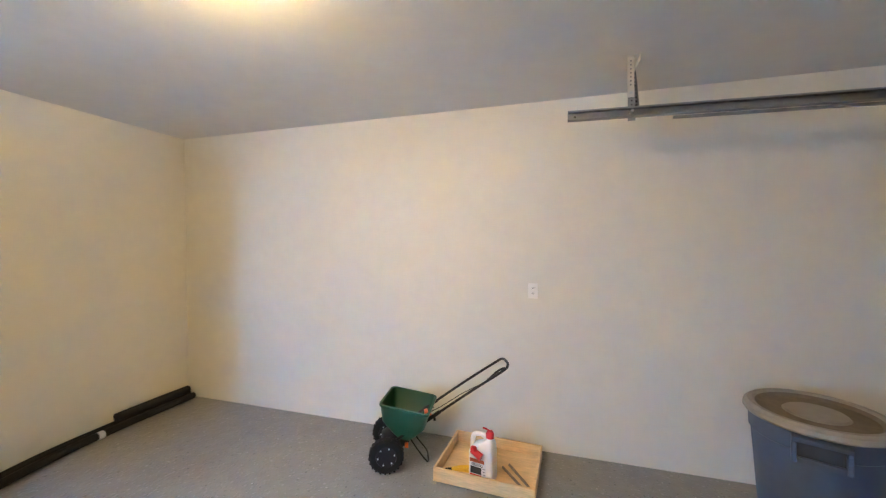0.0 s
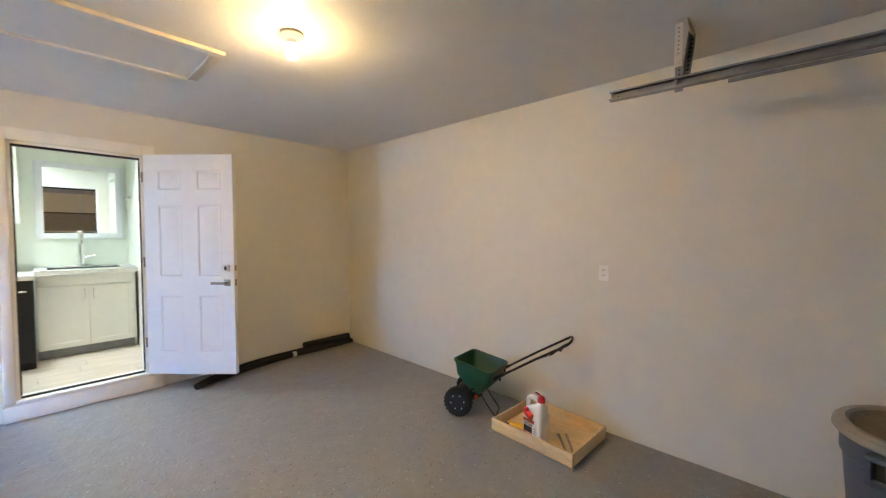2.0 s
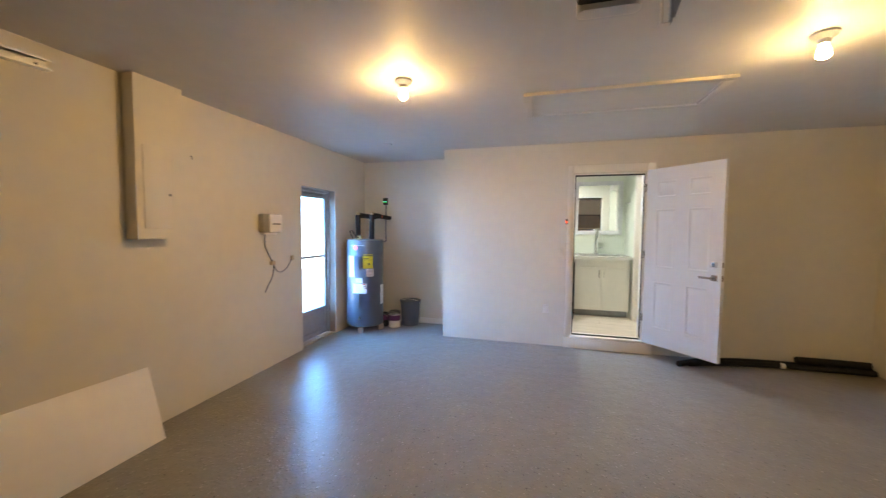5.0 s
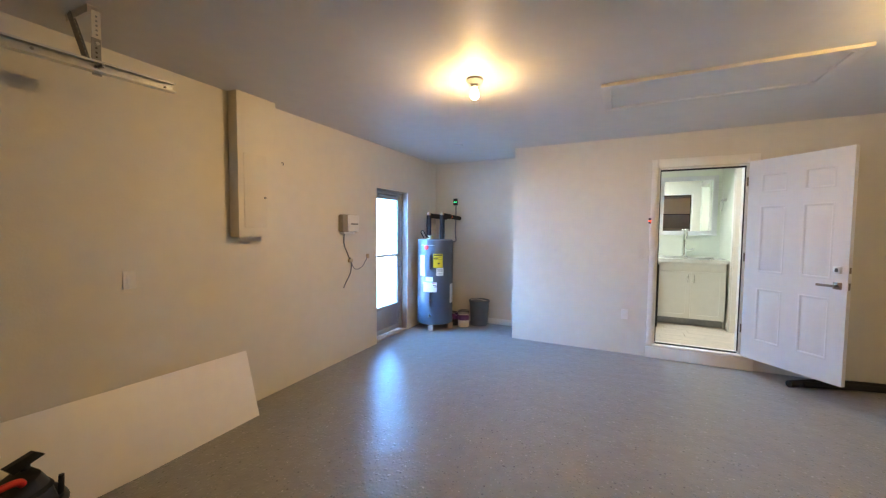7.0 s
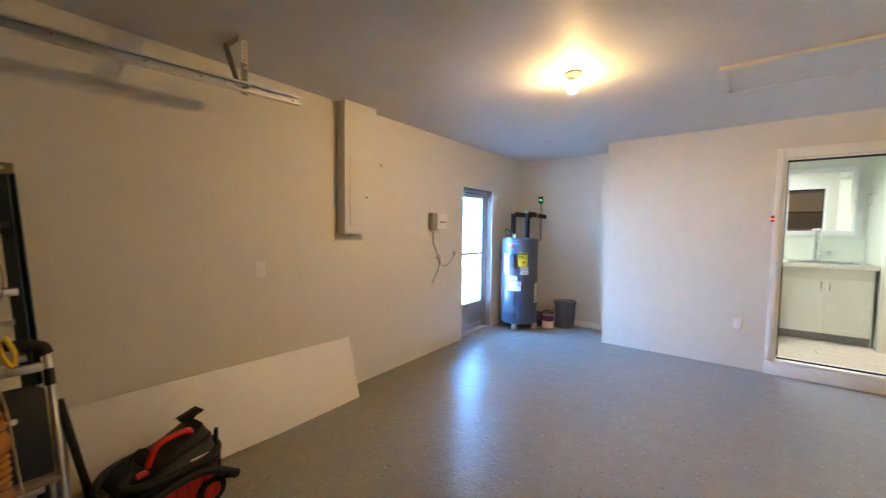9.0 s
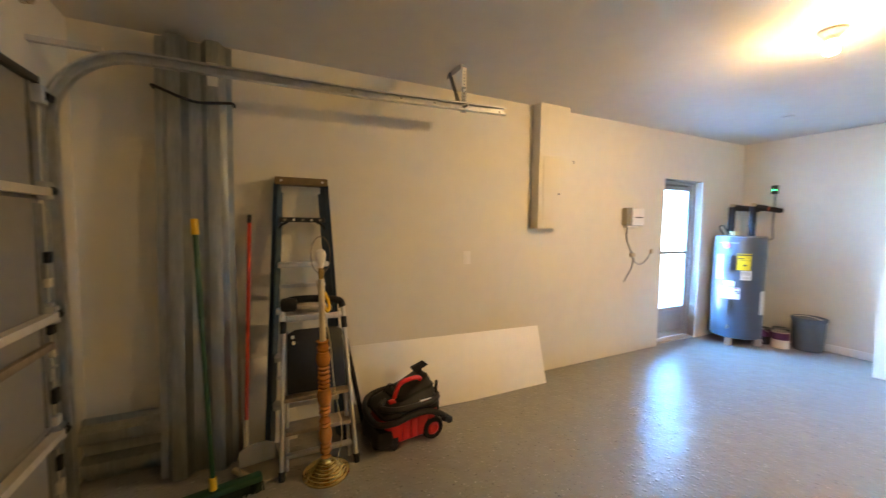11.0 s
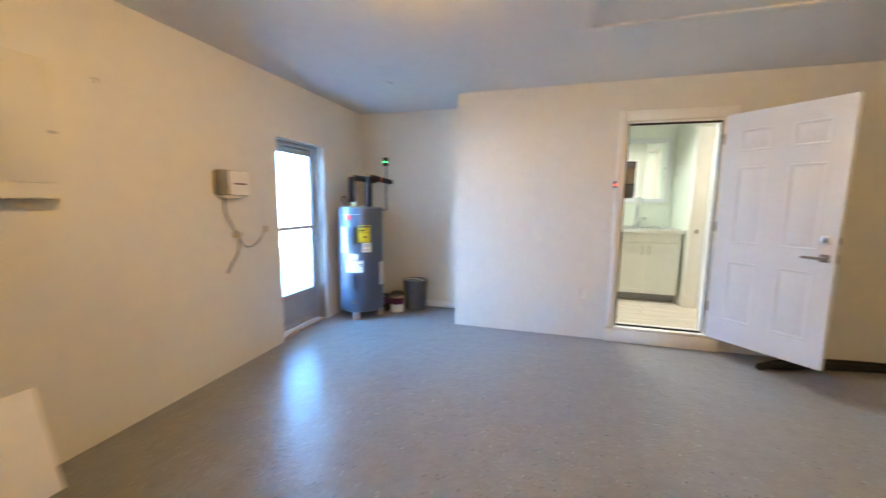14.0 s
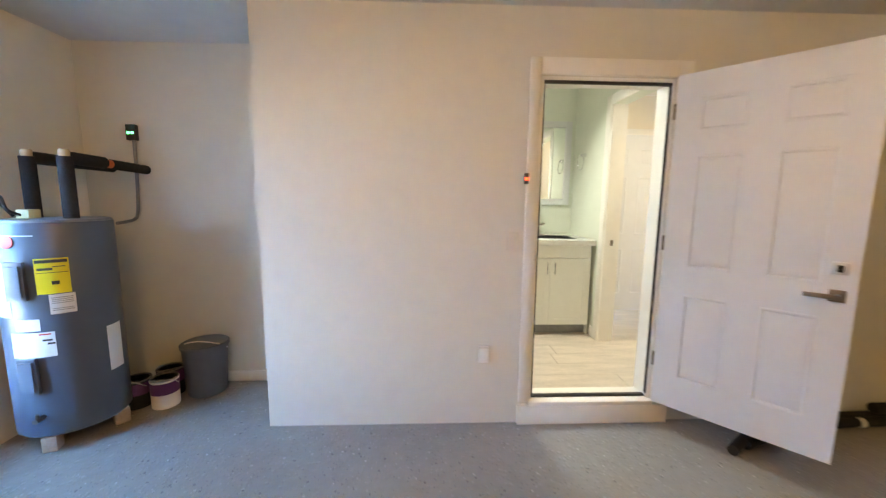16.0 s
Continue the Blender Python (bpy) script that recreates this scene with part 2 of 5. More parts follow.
M_BROOM = material("dark_green_plastic", (0.006, 0.05, 0.025), 0.45, 0, 0.2, 25)


# ---- mesh tools ----
def mesh_of(name, bm, mat, smooth=35):
    me = bpy.data.meshes.new(name)
    bmesh.ops.recalc_face_normals(bm, faces=bm.faces)
    bm.to_mesh(me)
    bm.free()
    me.materials.append(mat)
    me.shade_smooth()
    me.set_sharp_from_angle(angle=radians(smooth))
    return me


def part(name, bm, mat, parent, label=""):
    ob = new(name, mesh_of(name, bm, mat))
    ob.parent = parent
    return tagged(ob, label=label)


def single(name, bm, mat, label, category, group="", kind="", m=None):
    """A thing that is one mesh."""
    ob = new(name, mesh_of(name, bm, mat))
    if m is not None:
        ob.matrix_world = m
    return tagged(ob, label, category, group, kind)


def thing(name, label, category, m=None, group="", kind=""):
    """The Empty at a thing's base, under which its parts go."""
    ob = new(name)
    ob.empty_display_size = 0.05
    if m is not None:
        ob.matrix_world = m
    return tagged(ob, label, category, group, kind)


def box(x0, x1, y0, y1, z0, z1, bev=0.0, bm=None, seg=2):
    own = bmesh.new()
    bmesh.ops.create_cube(own, size=1)
    for v in own.verts:
        v.co = Vector(((x0 + x1) / 2 + v.co.x * (x1 - x0), (y0 + y1) / 2 + v.co.y * (y1 - y0), (z0 + z1) / 2 + v.co.z * (z1 - z0)))
    if bev:
        bmesh.ops.bevel(own, geom=list(own.edges), offset=bev, segments=seg, affect="EDGES", profile=0.5)
    return joined(bm, own)


def joined(bm, own, m=None):
    """Adds own to bm (if any), moved by m."""
    if m is not None:
        bmesh.ops.transform(own, matrix=m, verts=own.verts)
    if bm is None:
        return own
    tmp = bpy.data.meshes.new("tmp")
    own.to_mesh(tmp)
    own.free()
    bm.from_mesh(tmp)
    bpy.data.meshes.remove(tmp)
    return bm


def lathe(profile, seg=32, bm=None, m=None):
    """Turns (radius, height) pairs about z."""
    own = bmesh.new()
    rings = []
    for r, z in profile:
        if r < 1e-5:
            rings.append([own.verts.new((0, 0, z))])
        else:
            rings.append([own.verts.new((r * math.cos(2 * math.pi * k / seg), r * math.sin(2 * math.pi * k / seg), z)) for k in range(seg)])
    for a, b in zip(rings, rings[1:]):
        for k in range(seg):
            k2 = (k + 1) % seg
            if len(a) == 1 and len(b) == 1:
                continue
            if len(a) == 1:
                own.faces.new((a[0], b[k], b[k2]))
            elif len(b) == 1:
                own.faces.new((a[k], a[k2], b[0]))
            else:
                own.faces.new((a[k], a[k2], b[k2], b[k]))
    return joined(bm, own, m)


def along(p0, p1):
    """The pose whose z runs from p0 to p1."""
    d = Vector(p1) - Vector(p0)
    return Matrix.Translation(p0) @ d.to_track_quat("Z", "Y").to_matrix().to_4x4()


def rod(p0, p1, r, r1=None, seg=16, bm=None):
    length = (Vector(p1) - Vector(p0)).length
    r1 = r if r1 is None else r1
    return lathe([(0, 0), (r, 0), (r1, length), (0, length)], seg, bm, along(p0, p1))


def smooth_path(points, steps=6):
    pts = [Vector(p) for p in points]
    out = []
    for k in range(len(pts) - 1):
        a, b, c, d = pts[max(k - 1, 0)], pts[k], pts[k + 1], pts[min(k + 2, len(pts) - 1)]
        for s in range(steps):
            t = s / steps
            out.append(0.5 * (2 * b + (c - a) * t + (2 * a - 5 * b + 4 * c - d) * t * t + (3 * b - a - 3 * c + d) * t ** 3))
    return out + [pts[-1]]


def tube(points, r, seg=10, bm=None, steps=6, ribs=0.0):
    """A round bar or hose along a smoothed line; ribs: how far every other ring stands out."""
    pts = smooth_path(points, steps) if steps else [Vector(p) for p in points]
    own = bmesh.new()
    up, last = None, None
    for k, p in enumerate(pts):
        d = (pts[min(k + 1, len(pts) - 1)] - pts[max(k - 1, 0)]).normalized()
        up = (d.orthogonal() if up is None else up - d * up.dot(d)).normalized()
        side = d.cross(up)
        rr = r + (ribs if k % 2 else 0)
        ring = [own.verts.new(p + rr * (math.cos(a) * up + math.sin(a) * side)) for a in (2 * math.pi * j / seg for j in range(seg))]
        if last:
            for j in range(seg):
                own.faces.new((last[j], last[(j + 1) % seg], ring[(j + 1) % seg], ring[j]))
        else:
            own.faces.new(ring[::-1])
        last = ring
    own.faces.new(last)
    return joined(bm, own)


def prism(points, depth, m=None, bm=None, bev=0.0):
    """A plate with the outline given in x and z, from y = 0 to depth."""
    own = bmesh.new()
    f = own.faces.new([own.verts.new((x, 0, z)) for x, z in points])
    moved = bmesh.ops.extrude_face_region(own, geom=[f])
    bmesh.ops.translate(own, vec=(0, depth, 0), verts=[v for v in moved["geom"] if isinstance(v, bmesh.types.BMVert)])
    if bev:
        bmesh.ops.recalc_face_normals(own, faces=own.faces)
        bmesh.ops.bevel(own, geom=list(own.edges), offset=bev, segments=2, affect="EDGES", profile=0.5)
    return joined(bm, own, m)


def loft(sections, bm=None, caps=(True, True), m=None):
    """Skins rings of equal length."""
    own = bmesh.new()
    rings = [[own.verts.new(p) for p in s] for s in sections]
    n = len(rings[0])
    for a, b in zip(rings, rings[1:]):
        for j in range(n):
            own.faces.new((a[j], a[(j + 1) % n], b[(j + 1) % n], b[j]))
    if caps[0]:
        own.faces.new(rings[0][::-1])
    if caps[1]:
        own.faces.new(rings[-1])
    return joined(bm, own, m)


def rounded(cx, cy, hx, hy, z, r=0.03, n=5, tilt=0.0):
    """A ring: a rectangle with rounded corners at height z, tilted along x."""
    out = []
    for qx, qy, a0 in ((1, 1, 0), (-1, 1, 90), (-1, -1, 180), (1, -1, 270)):
        for k in range(n):
            a = radians(a0 + 90 * k / (n - 1))
            x, y = cx + qx * (hx - r) + r * math.cos(a), cy + qy * (hy - r) + r * math.sin(a)
            out.append((x, y, z + tilt * (x - cx)))
    return out


# ---- the garage shell ----
W, N, S, E, TOP, BACK, JUT = -3.435, 2.962, -3.197, 2.77, 2.565, -4.06, -1.707
SLOPE = -0.0145


def ceil_z(y):
    """The ceiling sags a little towards the outside door."""
    return 2.545 + 0.008 * y



def floor_z(x):
    return SLOPE * max(0.0, x - W)


def structure(name, bm, mat, label, category, m=None):
    return single(name, bm, mat, label, category, kind="structure", m=m)


def floor_slab():
    own = bmesh.new()
    xs = (BACK - 0.2, W, E + 0.25)
    for z in (0.0, -0.3):
        for y in (S - 0.12, N + 0.1):
            for x in xs:
                own.verts.new((x, y, floor_z(x) + z))
    own.verts.ensure_lookup_table()
    v = own.verts
    for quad in ((0, 1, 4, 3), (1, 2, 5, 4), (6, 9, 10, 7), (7, 10, 11, 8), (0, 6, 7, 1), (1, 7, 8, 2), (3, 4, 10, 9), (4, 5, 11, 10), (0, 3, 9, 6), (2, 8, 11, 5)):
        own.faces.new([v[k] for k in quad])
    return own


structure("floor", floor_slab(), M_FLOOR, "shiny grey epoxy garage floor with scattered paint chips", "floor")
b = box(BACK - 0.2, E + 0.2, S - 0.2, N + 0.2, 0, 0.12)
for v in b.verts:
    v.co.z += ceil_z(v.co.y)
structure("ceiling", b, M_CEIL, "plain off-white painted garage ceiling", "ceiling")
structure("wall_north", box(W - 0.15, E + 0.15, N, N + 0.15, -0.25, TOP + 0.05), M_WALL, "cream painted rendered garage side wall", "wall")
DW0, DW1, DWB, DWT = -0.050, 0.762, 0.155, 2.165
b = box(W - 0.15, W, JUT, DW0, -0.1, TOP + 0.05)
box(W - 0.15, W, DW1, N, -0.1, TOP, bm=b)
box(W - 0.15, W, DW0, DW1, DWT, TOP + 0.05, bm=b)
box(W - 0.15, W, DW0, DW1, -0.1, DWB - 0.02, bm=b)
structure("wall_west", b, M_WALL, "cream painted house wall with a doorway into the utility room", "wall")
structure("wall_alcove_side", box(BACK - 0.15, W - 0.15, JUT, JUT + 0.15, -0.1, TOP + 0.05), M_WALL, "cream painted side of the heater alcove", "wall")
structure("wall_alcove", box(BACK - 0.15, BACK, S - 0.2, JUT, -0.1, TOP + 0.05), M_WALL, "cream painted wall behind the water heater", "wall")
EX0, EX1, EXT = -3.175, -2.424, 1.978
b = box(BACK, EX0, S - 0.2, S, -0.2, TOP + 0.05)
box(EX1, E + 0.15, S - 0.2, S, -0.25, TOP, bm=b)
box(EX0, EX1, S - 0.2, S, EXT, TOP, bm=b)
box(EX0, EX1, S - 0.2, S, -0.2, -0.03, bm=b)
structure("wall_south", b, M_WALL, "cream painted rendered garage wall with an outside door", "wall")
GD0, GD1, GDT = -2.60, 2.26, 1.96
b = box(E, E + 0.15, S, GD0, -0.25, TOP + 0.05)
box(E, E + 0.15, GD1, N, -0.25, TOP, bm=b)
box(E, E + 0.15, GD0, GD1, GDT, TOP + 0.05, bm=b)
structure("wall_east", b, M_WALL, "cream painted wall round the garage door", "wall")
structure("baseboard", box(BACK, BACK + 0.015, -2.6, JUT, 0, 0.085, 0.004), M_TRIM, "low white baseboard behind the heater", "baseboard")

# doorway lining, casing and step
d = thing("door_1", "white cased doorway with a raised sill", "door frame", kind="structure")
part("jamb", box(W - 0.152, W + 0.004, DW0, DW0 + 0.018, DWB, DWT), M_TRIM, d)
part("jamb", box(W - 0.152, W + 0.004, DW1 - 0.018, DW1, DWB, DWT), M_TRIM, d)
part("head_jamb", box(W - 0.152, W + 0.004, DW0, DW1, DWT - 0.018, DWT), M_TRIM, d)
part("weatherstrip", box(W - 0.02, W - 0.004, DW0 + 0.018, DW1 - 0.018, DWT - 0.036, DWT - 0.018), M_DARK, d, "black rubber seal")
part("weatherstrip", box(W - 0.02, W - 0.006, DW1 - 0.028, DW1 - 0.018, DWB + 0.03, DWT - 0.036), M_DARK, d, "black rubber seal")
part("weatherstrip", box(W - 0.02, W - 0.006, DW0 + 0.018, DW0 + 0.028, DWB + 0.03, DWT - 0.036), M_DARK, d, "black rubber seal")
part("casing", box(W, W + 0.024, DW0 - 0.068, DW0 - 0.004, 0.15, DWT + 0.1, 0.005), M_CASING, d)
part("casing", box(W, W + 0.024, DW1 + 0.004, DW1 + 0.09, 0.15, DWT + 0.1, 0.005), M_CASING, d)
part("head_casing", box(W, W + 0.026, DW0 - 0.004, DW1 + 0.004, DWT + 0.006, DWT + 0.1, 0.005), M_CASING, d)
part("riser", box(W, W + 0.034, DW0 - 0.075, DW1 + 0.11, 0.0, 0.125, 0.006), M_CASING, d)
part("sill", box(W - 0.152, W + 0.040, DW0 - 0.004, DW1 + 0.004, 0.127, 0.158, 0.006), M_TRIM, d)
part("threshold", box(W - 0.055, W - 0.02, DW0 + 0.018, DW1 - 0.018, 0.158, 0.170, 0.003), M_DARK, d, "dark metal threshold strip")

# door leaf, opened into the garage
HINGE = Vector((W + 0.022, DW1 + 0.002, 0.0))
LEAFDIR = math.degrees(math.atan2(1.306 - HINGE.y, -2.797 - HINGE.x))


def panelled_leaf(width, height, thick, panels):
    """A moulded door leaf: each panel has a proud bead, a groove and a raised field, on both faces."""
    own = box(0, width, 0.011, thick - 0.011, 0, height)
    xs = sorted({0, width, *[p[0] for p in panels], *[p[1] for p in panels]})
    for y0, y1, y_in, y_top, y_bead in ((0, 0.011, 0.0100, 0.0020, -0.0022), (thick - 0.011, thick, thick - 0.0100, thick - 0.0020, thick + 0.0022)):
        for a, b2 in zip(xs, xs[1:]):
            z = 0
            for lo, hi in sorted((p[2], p[3]) for p in panels if p[0] <= a and p[1] >= b2) + [(height, height)]:
                if lo > z:
                    box(a, b2, y0, y1, z, lo, bm=own)
                z = hi
        flat = 0.0 if y_bead < 0 else thick
        for x0, x1, z0, z1 in panels:
            rect = lambda g, y: [(x0 + g, y, z0 + g), (x1 - g, y, z0 + g), (x1 - g, y, z1 - g), (x0 + g, y, z1 - g)]
            loft([rect(-0.010, flat), rect(-0.006, y_bead), rect(-0.001, y_bead), rect(0.004, flat), rect(0.011, y_in), rect(0.015, y_in), rect(0.036, y_top)], own, (False, True))
    return own


def six_panels(w, h):
    rows = ((0.102 * h, 0.360 * h), (0.450 * h, 0.768 * h), (0.842 * h, 0.924 * h))
    return [(x0 * w, x1 * w, z0, z1) for x0, x1 in ((0.158, 0.408), (0.598, 0.850)) for z0, z1 in rows]


LEAFW, LEAFH = 0.825, 2.03
leaf = thing("door_leaf", "white six-panel house door standing open into the garage", "door", pose(HINGE.x, HINGE.y, 0.150, 0, 0, LEAFDIR))
part("panel_leaf", panelled_leaf(LEAFW, LEAFH, 0.045, six_panels(LEAFW, LEAFH)), M_DOOR, leaf)
hz = 0.855
part("lever_rose", box(LEAFW - 0.095, LEAFW - 0.035, -0.008, 0.0, hz - 0.03, hz + 0.03, 0.004), M_NICKEL, leaf, "square satin nickel rose")
b = rod((LEAFW - 0.065, -0.008, hz), (LEAFW - 0.065, -0.05, hz), 0.011)
box(LEAFW - 0.185, LEAFW - 0.052, -0.062, -0.044, hz - 0.011, hz + 0.011, 0.004, b)
part("lever_handle", b, M_NICKEL, leaf, "satin nickel lever handle")
part("deadbolt", box(LEAFW - 0.098, LEAFW - 0.038, -0.022, 0.0, hz + 0.105, hz + 0.165, 0.006), M_ALU, leaf, "square pale metal deadbolt")
part("deadbolt_face", box(LEAFW - 0.078, LEAFW - 0.056, -0.025, -0.022, hz + 0.118, hz + 0.152, 0.001), M_DARK, leaf, "dark keyhole face")
b = rod((LEAFW - 0.065, 0.045, hz), (LEAFW - 0.065, 0.09, hz), 0.011)
box(LEAFW - 0.185, LEAFW - 0.052, 0.085, 0.1, hz - 0.011, hz + 0.011, 0.004, b)
part("lever_handle", b, M_NICKEL, leaf, "satin nickel lever handle")
part("latch_plate", box(LEAFW, LEAFW + 0.002, 0.011, 0.034, hz - 0.03, hz + 0.03), M_NICKEL, leaf)
part("latch_plate", box(LEAFW, LEAFW + 0.002, 0.011, 0.034, hz + 0.11, hz + 0.16), M_NICKEL, leaf)
for z in (0.25, 1.0, 1.78):
    part("hinge", rod((-0.008, -0.006, z), (-0.008, -0.006, z + 0.09), 0.007), M_NICKEL, leaf)

# outside door in its recess
d = thing("door_2", "grey metal storm door with two tall glass panes", "door", kind="structure")
Y0, Y1 = S - 0.155, S - 0.115
part("frame_post", box(EX0, EX0 + 0.03, Y0 - 0.02, Y1 + 0.02, -0.02, EXT, 0.003), M_EXIT, d)
part("frame_post", box(EX1 - 0.03, EX1, Y0 - 0.02, Y1 + 0.02, -0.02, EXT, 0.003), M_EXIT, d)
part("frame_head", box(EX0 + 0.03, EX1 - 0.03, Y0 - 0.02, Y1 + 0.02, EXT - 0.035, EXT, 0.003), M_EXIT, d)
GX0, GX1, GZ0, GZM, GZ1 = EX0 + 0.088, EX1 - 0.088, 0.40, 1.09, 1.865
part("stile", box(EX0 + 0.032, GX0, Y0, Y1, 0.02, EXT - 0.038, 0.004), M_EXIT, d)
part("stile", box(GX1, EX1 - 0.032, Y0, Y1, 0.02, EXT - 0.038, 0.004), M_EXIT, d)
part("top_rail", box(GX0, GX1, Y0, Y1, GZ1, EXT - 0.038, 0.004), M_EXIT, d)
part("middle_rail", box(GX0, GX1, Y0, Y1, GZM - 0.018, GZM + 0.018, 0.004), M_EXIT, d)
part("kick_panel", box(GX0, GX1, Y0 + 0.008, Y1 - 0.008, 0.09, GZ0 - 0.05, 0.003), M_EXIT, d)
part("bottom_rail", box(GX0, GX1, Y0, Y1, 0.02, 0.09, 0.004), M_EXIT, d)
part("lock_rail", box(GX0, GX1, Y0, Y1, GZ0 - 0.05, GZ0, 0.004), M_EXIT, d)
for z0, z1 in ((GZ0, GZM - 0.018), (GZM + 0.018, GZ1)):
    p = part("pane", box(GX0, GX1, Y0 + 0.018, Y0 + 0.022, z0, z1), M_GLASS, d, "clear glass pane")
    p.visible_shadow = False
part("door_closer", rod((GX0 + 0.1, Y1 + 0.025, EXT - 0.065), (GX1 - 0.08, Y1 + 0.025, EXT - 0.065), 0.013), M_DULL, d, "small pneumatic door closer")
part("handle", tube([(EX0 + 0.06, Y1, 1.02), (EX0 + 0.06, Y1 + 0.04, 1.0), (EX0 + 0.06, Y1 + 0.04, 0.93), (EX0 + 0.06, Y1, 0.91)], 0.008), M_DULL, d)
part("threshold", box(EX0, EX1, S - 0.2, S - 0.03, -0.028, 0.012, 0.005), M_BLOCK, d, "worn tan threshold")

part("lining", box(EX0 - 0.001, EX0 + 0.006, S - 0.095, S - 0.012, 0.012, EXT - 0.006), M_REVEAL, d, "tan worn door lining")
part("lining", box(EX1 - 0.006, EX1 + 0.001, S - 0.095, S - 0.012, 0.012, EXT - 0.006), M_REVEAL, d, "tan worn door lining")
part("lining", box(EX0, EX1, S - 0.095, S - 0.012, EXT - 0.006, EXT + 0.001), M_REVEAL, d, "tan worn door lining")

# outside
structure("ground", box(-60, 60, -60, S - 0.2, -0.3, -0.1), M_CONCRETE, "pale concrete patio outside the door", "ground")
# This glowing sheet is an added light source, extended sideways to reach the alcove.
structure("backdrop", box(-30, 9, -9.05, -9.0, -0.1, 9), M_BACK, "glowing panel standing in for the sky and sunlit distance outside", "backdrop")
fence = thing("louvred_screen", "low pale blue slatted screen outside the door", "screen")
for k in range(6):
    part("slat", box(-4.6, -2.6, -5.1, -5.06, -0.05 + k * 0.11, 0.045 + k * 0.11, 0.004), M_SIDING, fence)
part("post", box(-4.66, -4.6, -5.12, -5.06, -0.1, 0.62), M_SIDING, fence)
part("post", box(-2.6, -2.54, -5.12, -5.06, -0.1, 0.62), M_SIDING, fence)

# ---- utility room and hall beyond the doorway ----
RF, RX, RY = 0.155, -5.25, 0.885
structure("wall_room_back", box(RX - 0.1, RX, -1.3, RY, 0, 2.62), M_ROOMWALL, "pale utility room wall behind the sink", "wall")
b = box(RX, -4.45, RY, RY + 0.12, 0, 2.62)
box(-4.45, -3.66, RY, RY + 0.12, 2.27, 2.62, bm=b)
box(-3.66, W - 0.15, RY, RY + 0.12, 0, 2.62, bm=b)
structure("wall_room_side", b, M_ROOMWALL, "pale utility room wall with a cased opening", "wall")
structure("wall_room_left", box(RX, W - 0.15, -1.4, -1.3, 0, 2.62), M_ROOMWALL, "pale utility room end wall", "wall")
structure("ceiling_room", box(RX - 0.3, W - 0.15, -1.4, 2.7, 2.62, 2.7), M_TRIM, "white utility room ceiling", "ceiling")
structure("wall_hall_end", box(RX - 0.3, W - 0.15, 2.55, 2.65, 0, 2.62), M_HALLWALL, "warm hall wall", "wall")
structure("wall_hall_back", box(RX - 0.32, RX - 0.2, RY, 2.55, 0, 2.62), M_HALLWALL, "warm hall wall behind a white door", "wall")
c = thing("door_3", "white cased opening towards the hall", "door frame", kind="structure")
part("casing", box(-4.53, -4.45, RY - 0.016, RY, RF, 2.35, 0.004), M_TRIM, c)
part("head_casing", box(-4.45, -3.66, RY - 0.016, RY, 2.27, 2.35, 0.004), M_TRIM, c)
part("jamb", box(-4.45, -4.435, RY - 0.004, RY + 0.13, RF, 2.27), M_TRIM, c)
part("strike_plate", box(-4.435, -4.431, RY + 0.05, RY + 0.075, 1.05, 1.10), M_NICKEL, c)
part("baseboard", box(-4.62, -4.53, RY - 0.014, RY, RF, RF + 0.09, 0.003), M_TRIM, c)
hd = thing("hall_door", "closed white six-panel door in the hall", "door", pose(RX - 0.195, 2.02, RF, 0, 0, -90))
part("panel_leaf", panelled_leaf(0.76, 2.03, 0.04, six_panels(0.76, 2.03)), M_DOOR, hd)
part("casing", box(-0.08, -0.004, -0.01, 0.03, 0, 2.1, 0.004), M_TRIM, hd)
part("casing", box(0.764, 0.84, -0.01, 0.03, 0, 2.1, 0.004), M_TRIM, hd)
part("head_casing", box(-0.004, 0.764, -0.01, 0.03, 2.034, 2.1, 0.004), M_TRIM, hd)

cab = thing("sink_cabinet", "white shaker sink cabinet with two doors", "cabinet", pose(-4.60, 0.46, RF))
part("carcass", box(-0.60, -0.02, -0.385, 0.385, 0.10, 0.89), M_CABINET, cab)
part("filler_strip", box(-0.30, -0.03, 0.387, 0.400, 0.0, 0.89), M_CABINET, cab)
part("toe_kick", box(-0.60, -0.07, -0.385, 0.385, 0.0, 0.098), M_DULL, cab, "grey recessed toe kick")
part("drawer_front", box(-0.018, 0.002, -0.382, 0.382, 0.755, 0.885, 0.002), M_CABINET, cab)
for y0, y1, hy in ((-0.382, -0.002, -0.035), (0.002, 0.382, 0.035)):
    b = box(-0.018, -0.006, y0, y1, 0.105, 0.75)
    for a in ((y0, y0 + 0.055, 0.105, 0.75), (y1 - 0.055, y1, 0.105, 0.75), (y0 + 0.055, y1 - 0.055, 0.105, 0.16), (y0 + 0.055, y1 - 0.055, 0.695, 0.75)):
        box(-0.006, 0.002, *a, bm=b)
    dr = part("door", b, M_CABINET, cab)
    part("pull", tube([(0.002, hy, 0.60), (0.03, hy, 0.605), (0.03, hy, 0.715), (0.002, hy, 0.72)], 0.005, steps=0), M_CHROME, dr, "slim chrome bar pull")
ctop = thing("worktop", "pale stone worktop with an undermounted sink", "worktop", pose(-4.60, 0.46, RF + 0.89))
b = box(-0.64, -0.50, -0.40, 0.415, 0, 0.035)
box(-0.12, 0.025, -0.40, 0.415, 0, 0.035, bm=b)
box(0.004, 0.025, -0.40, 0.415, -0.016, 0, bm=b)
box(-0.50, -0.12, -0.40, -0.30, 0, 0.035, bm=b)
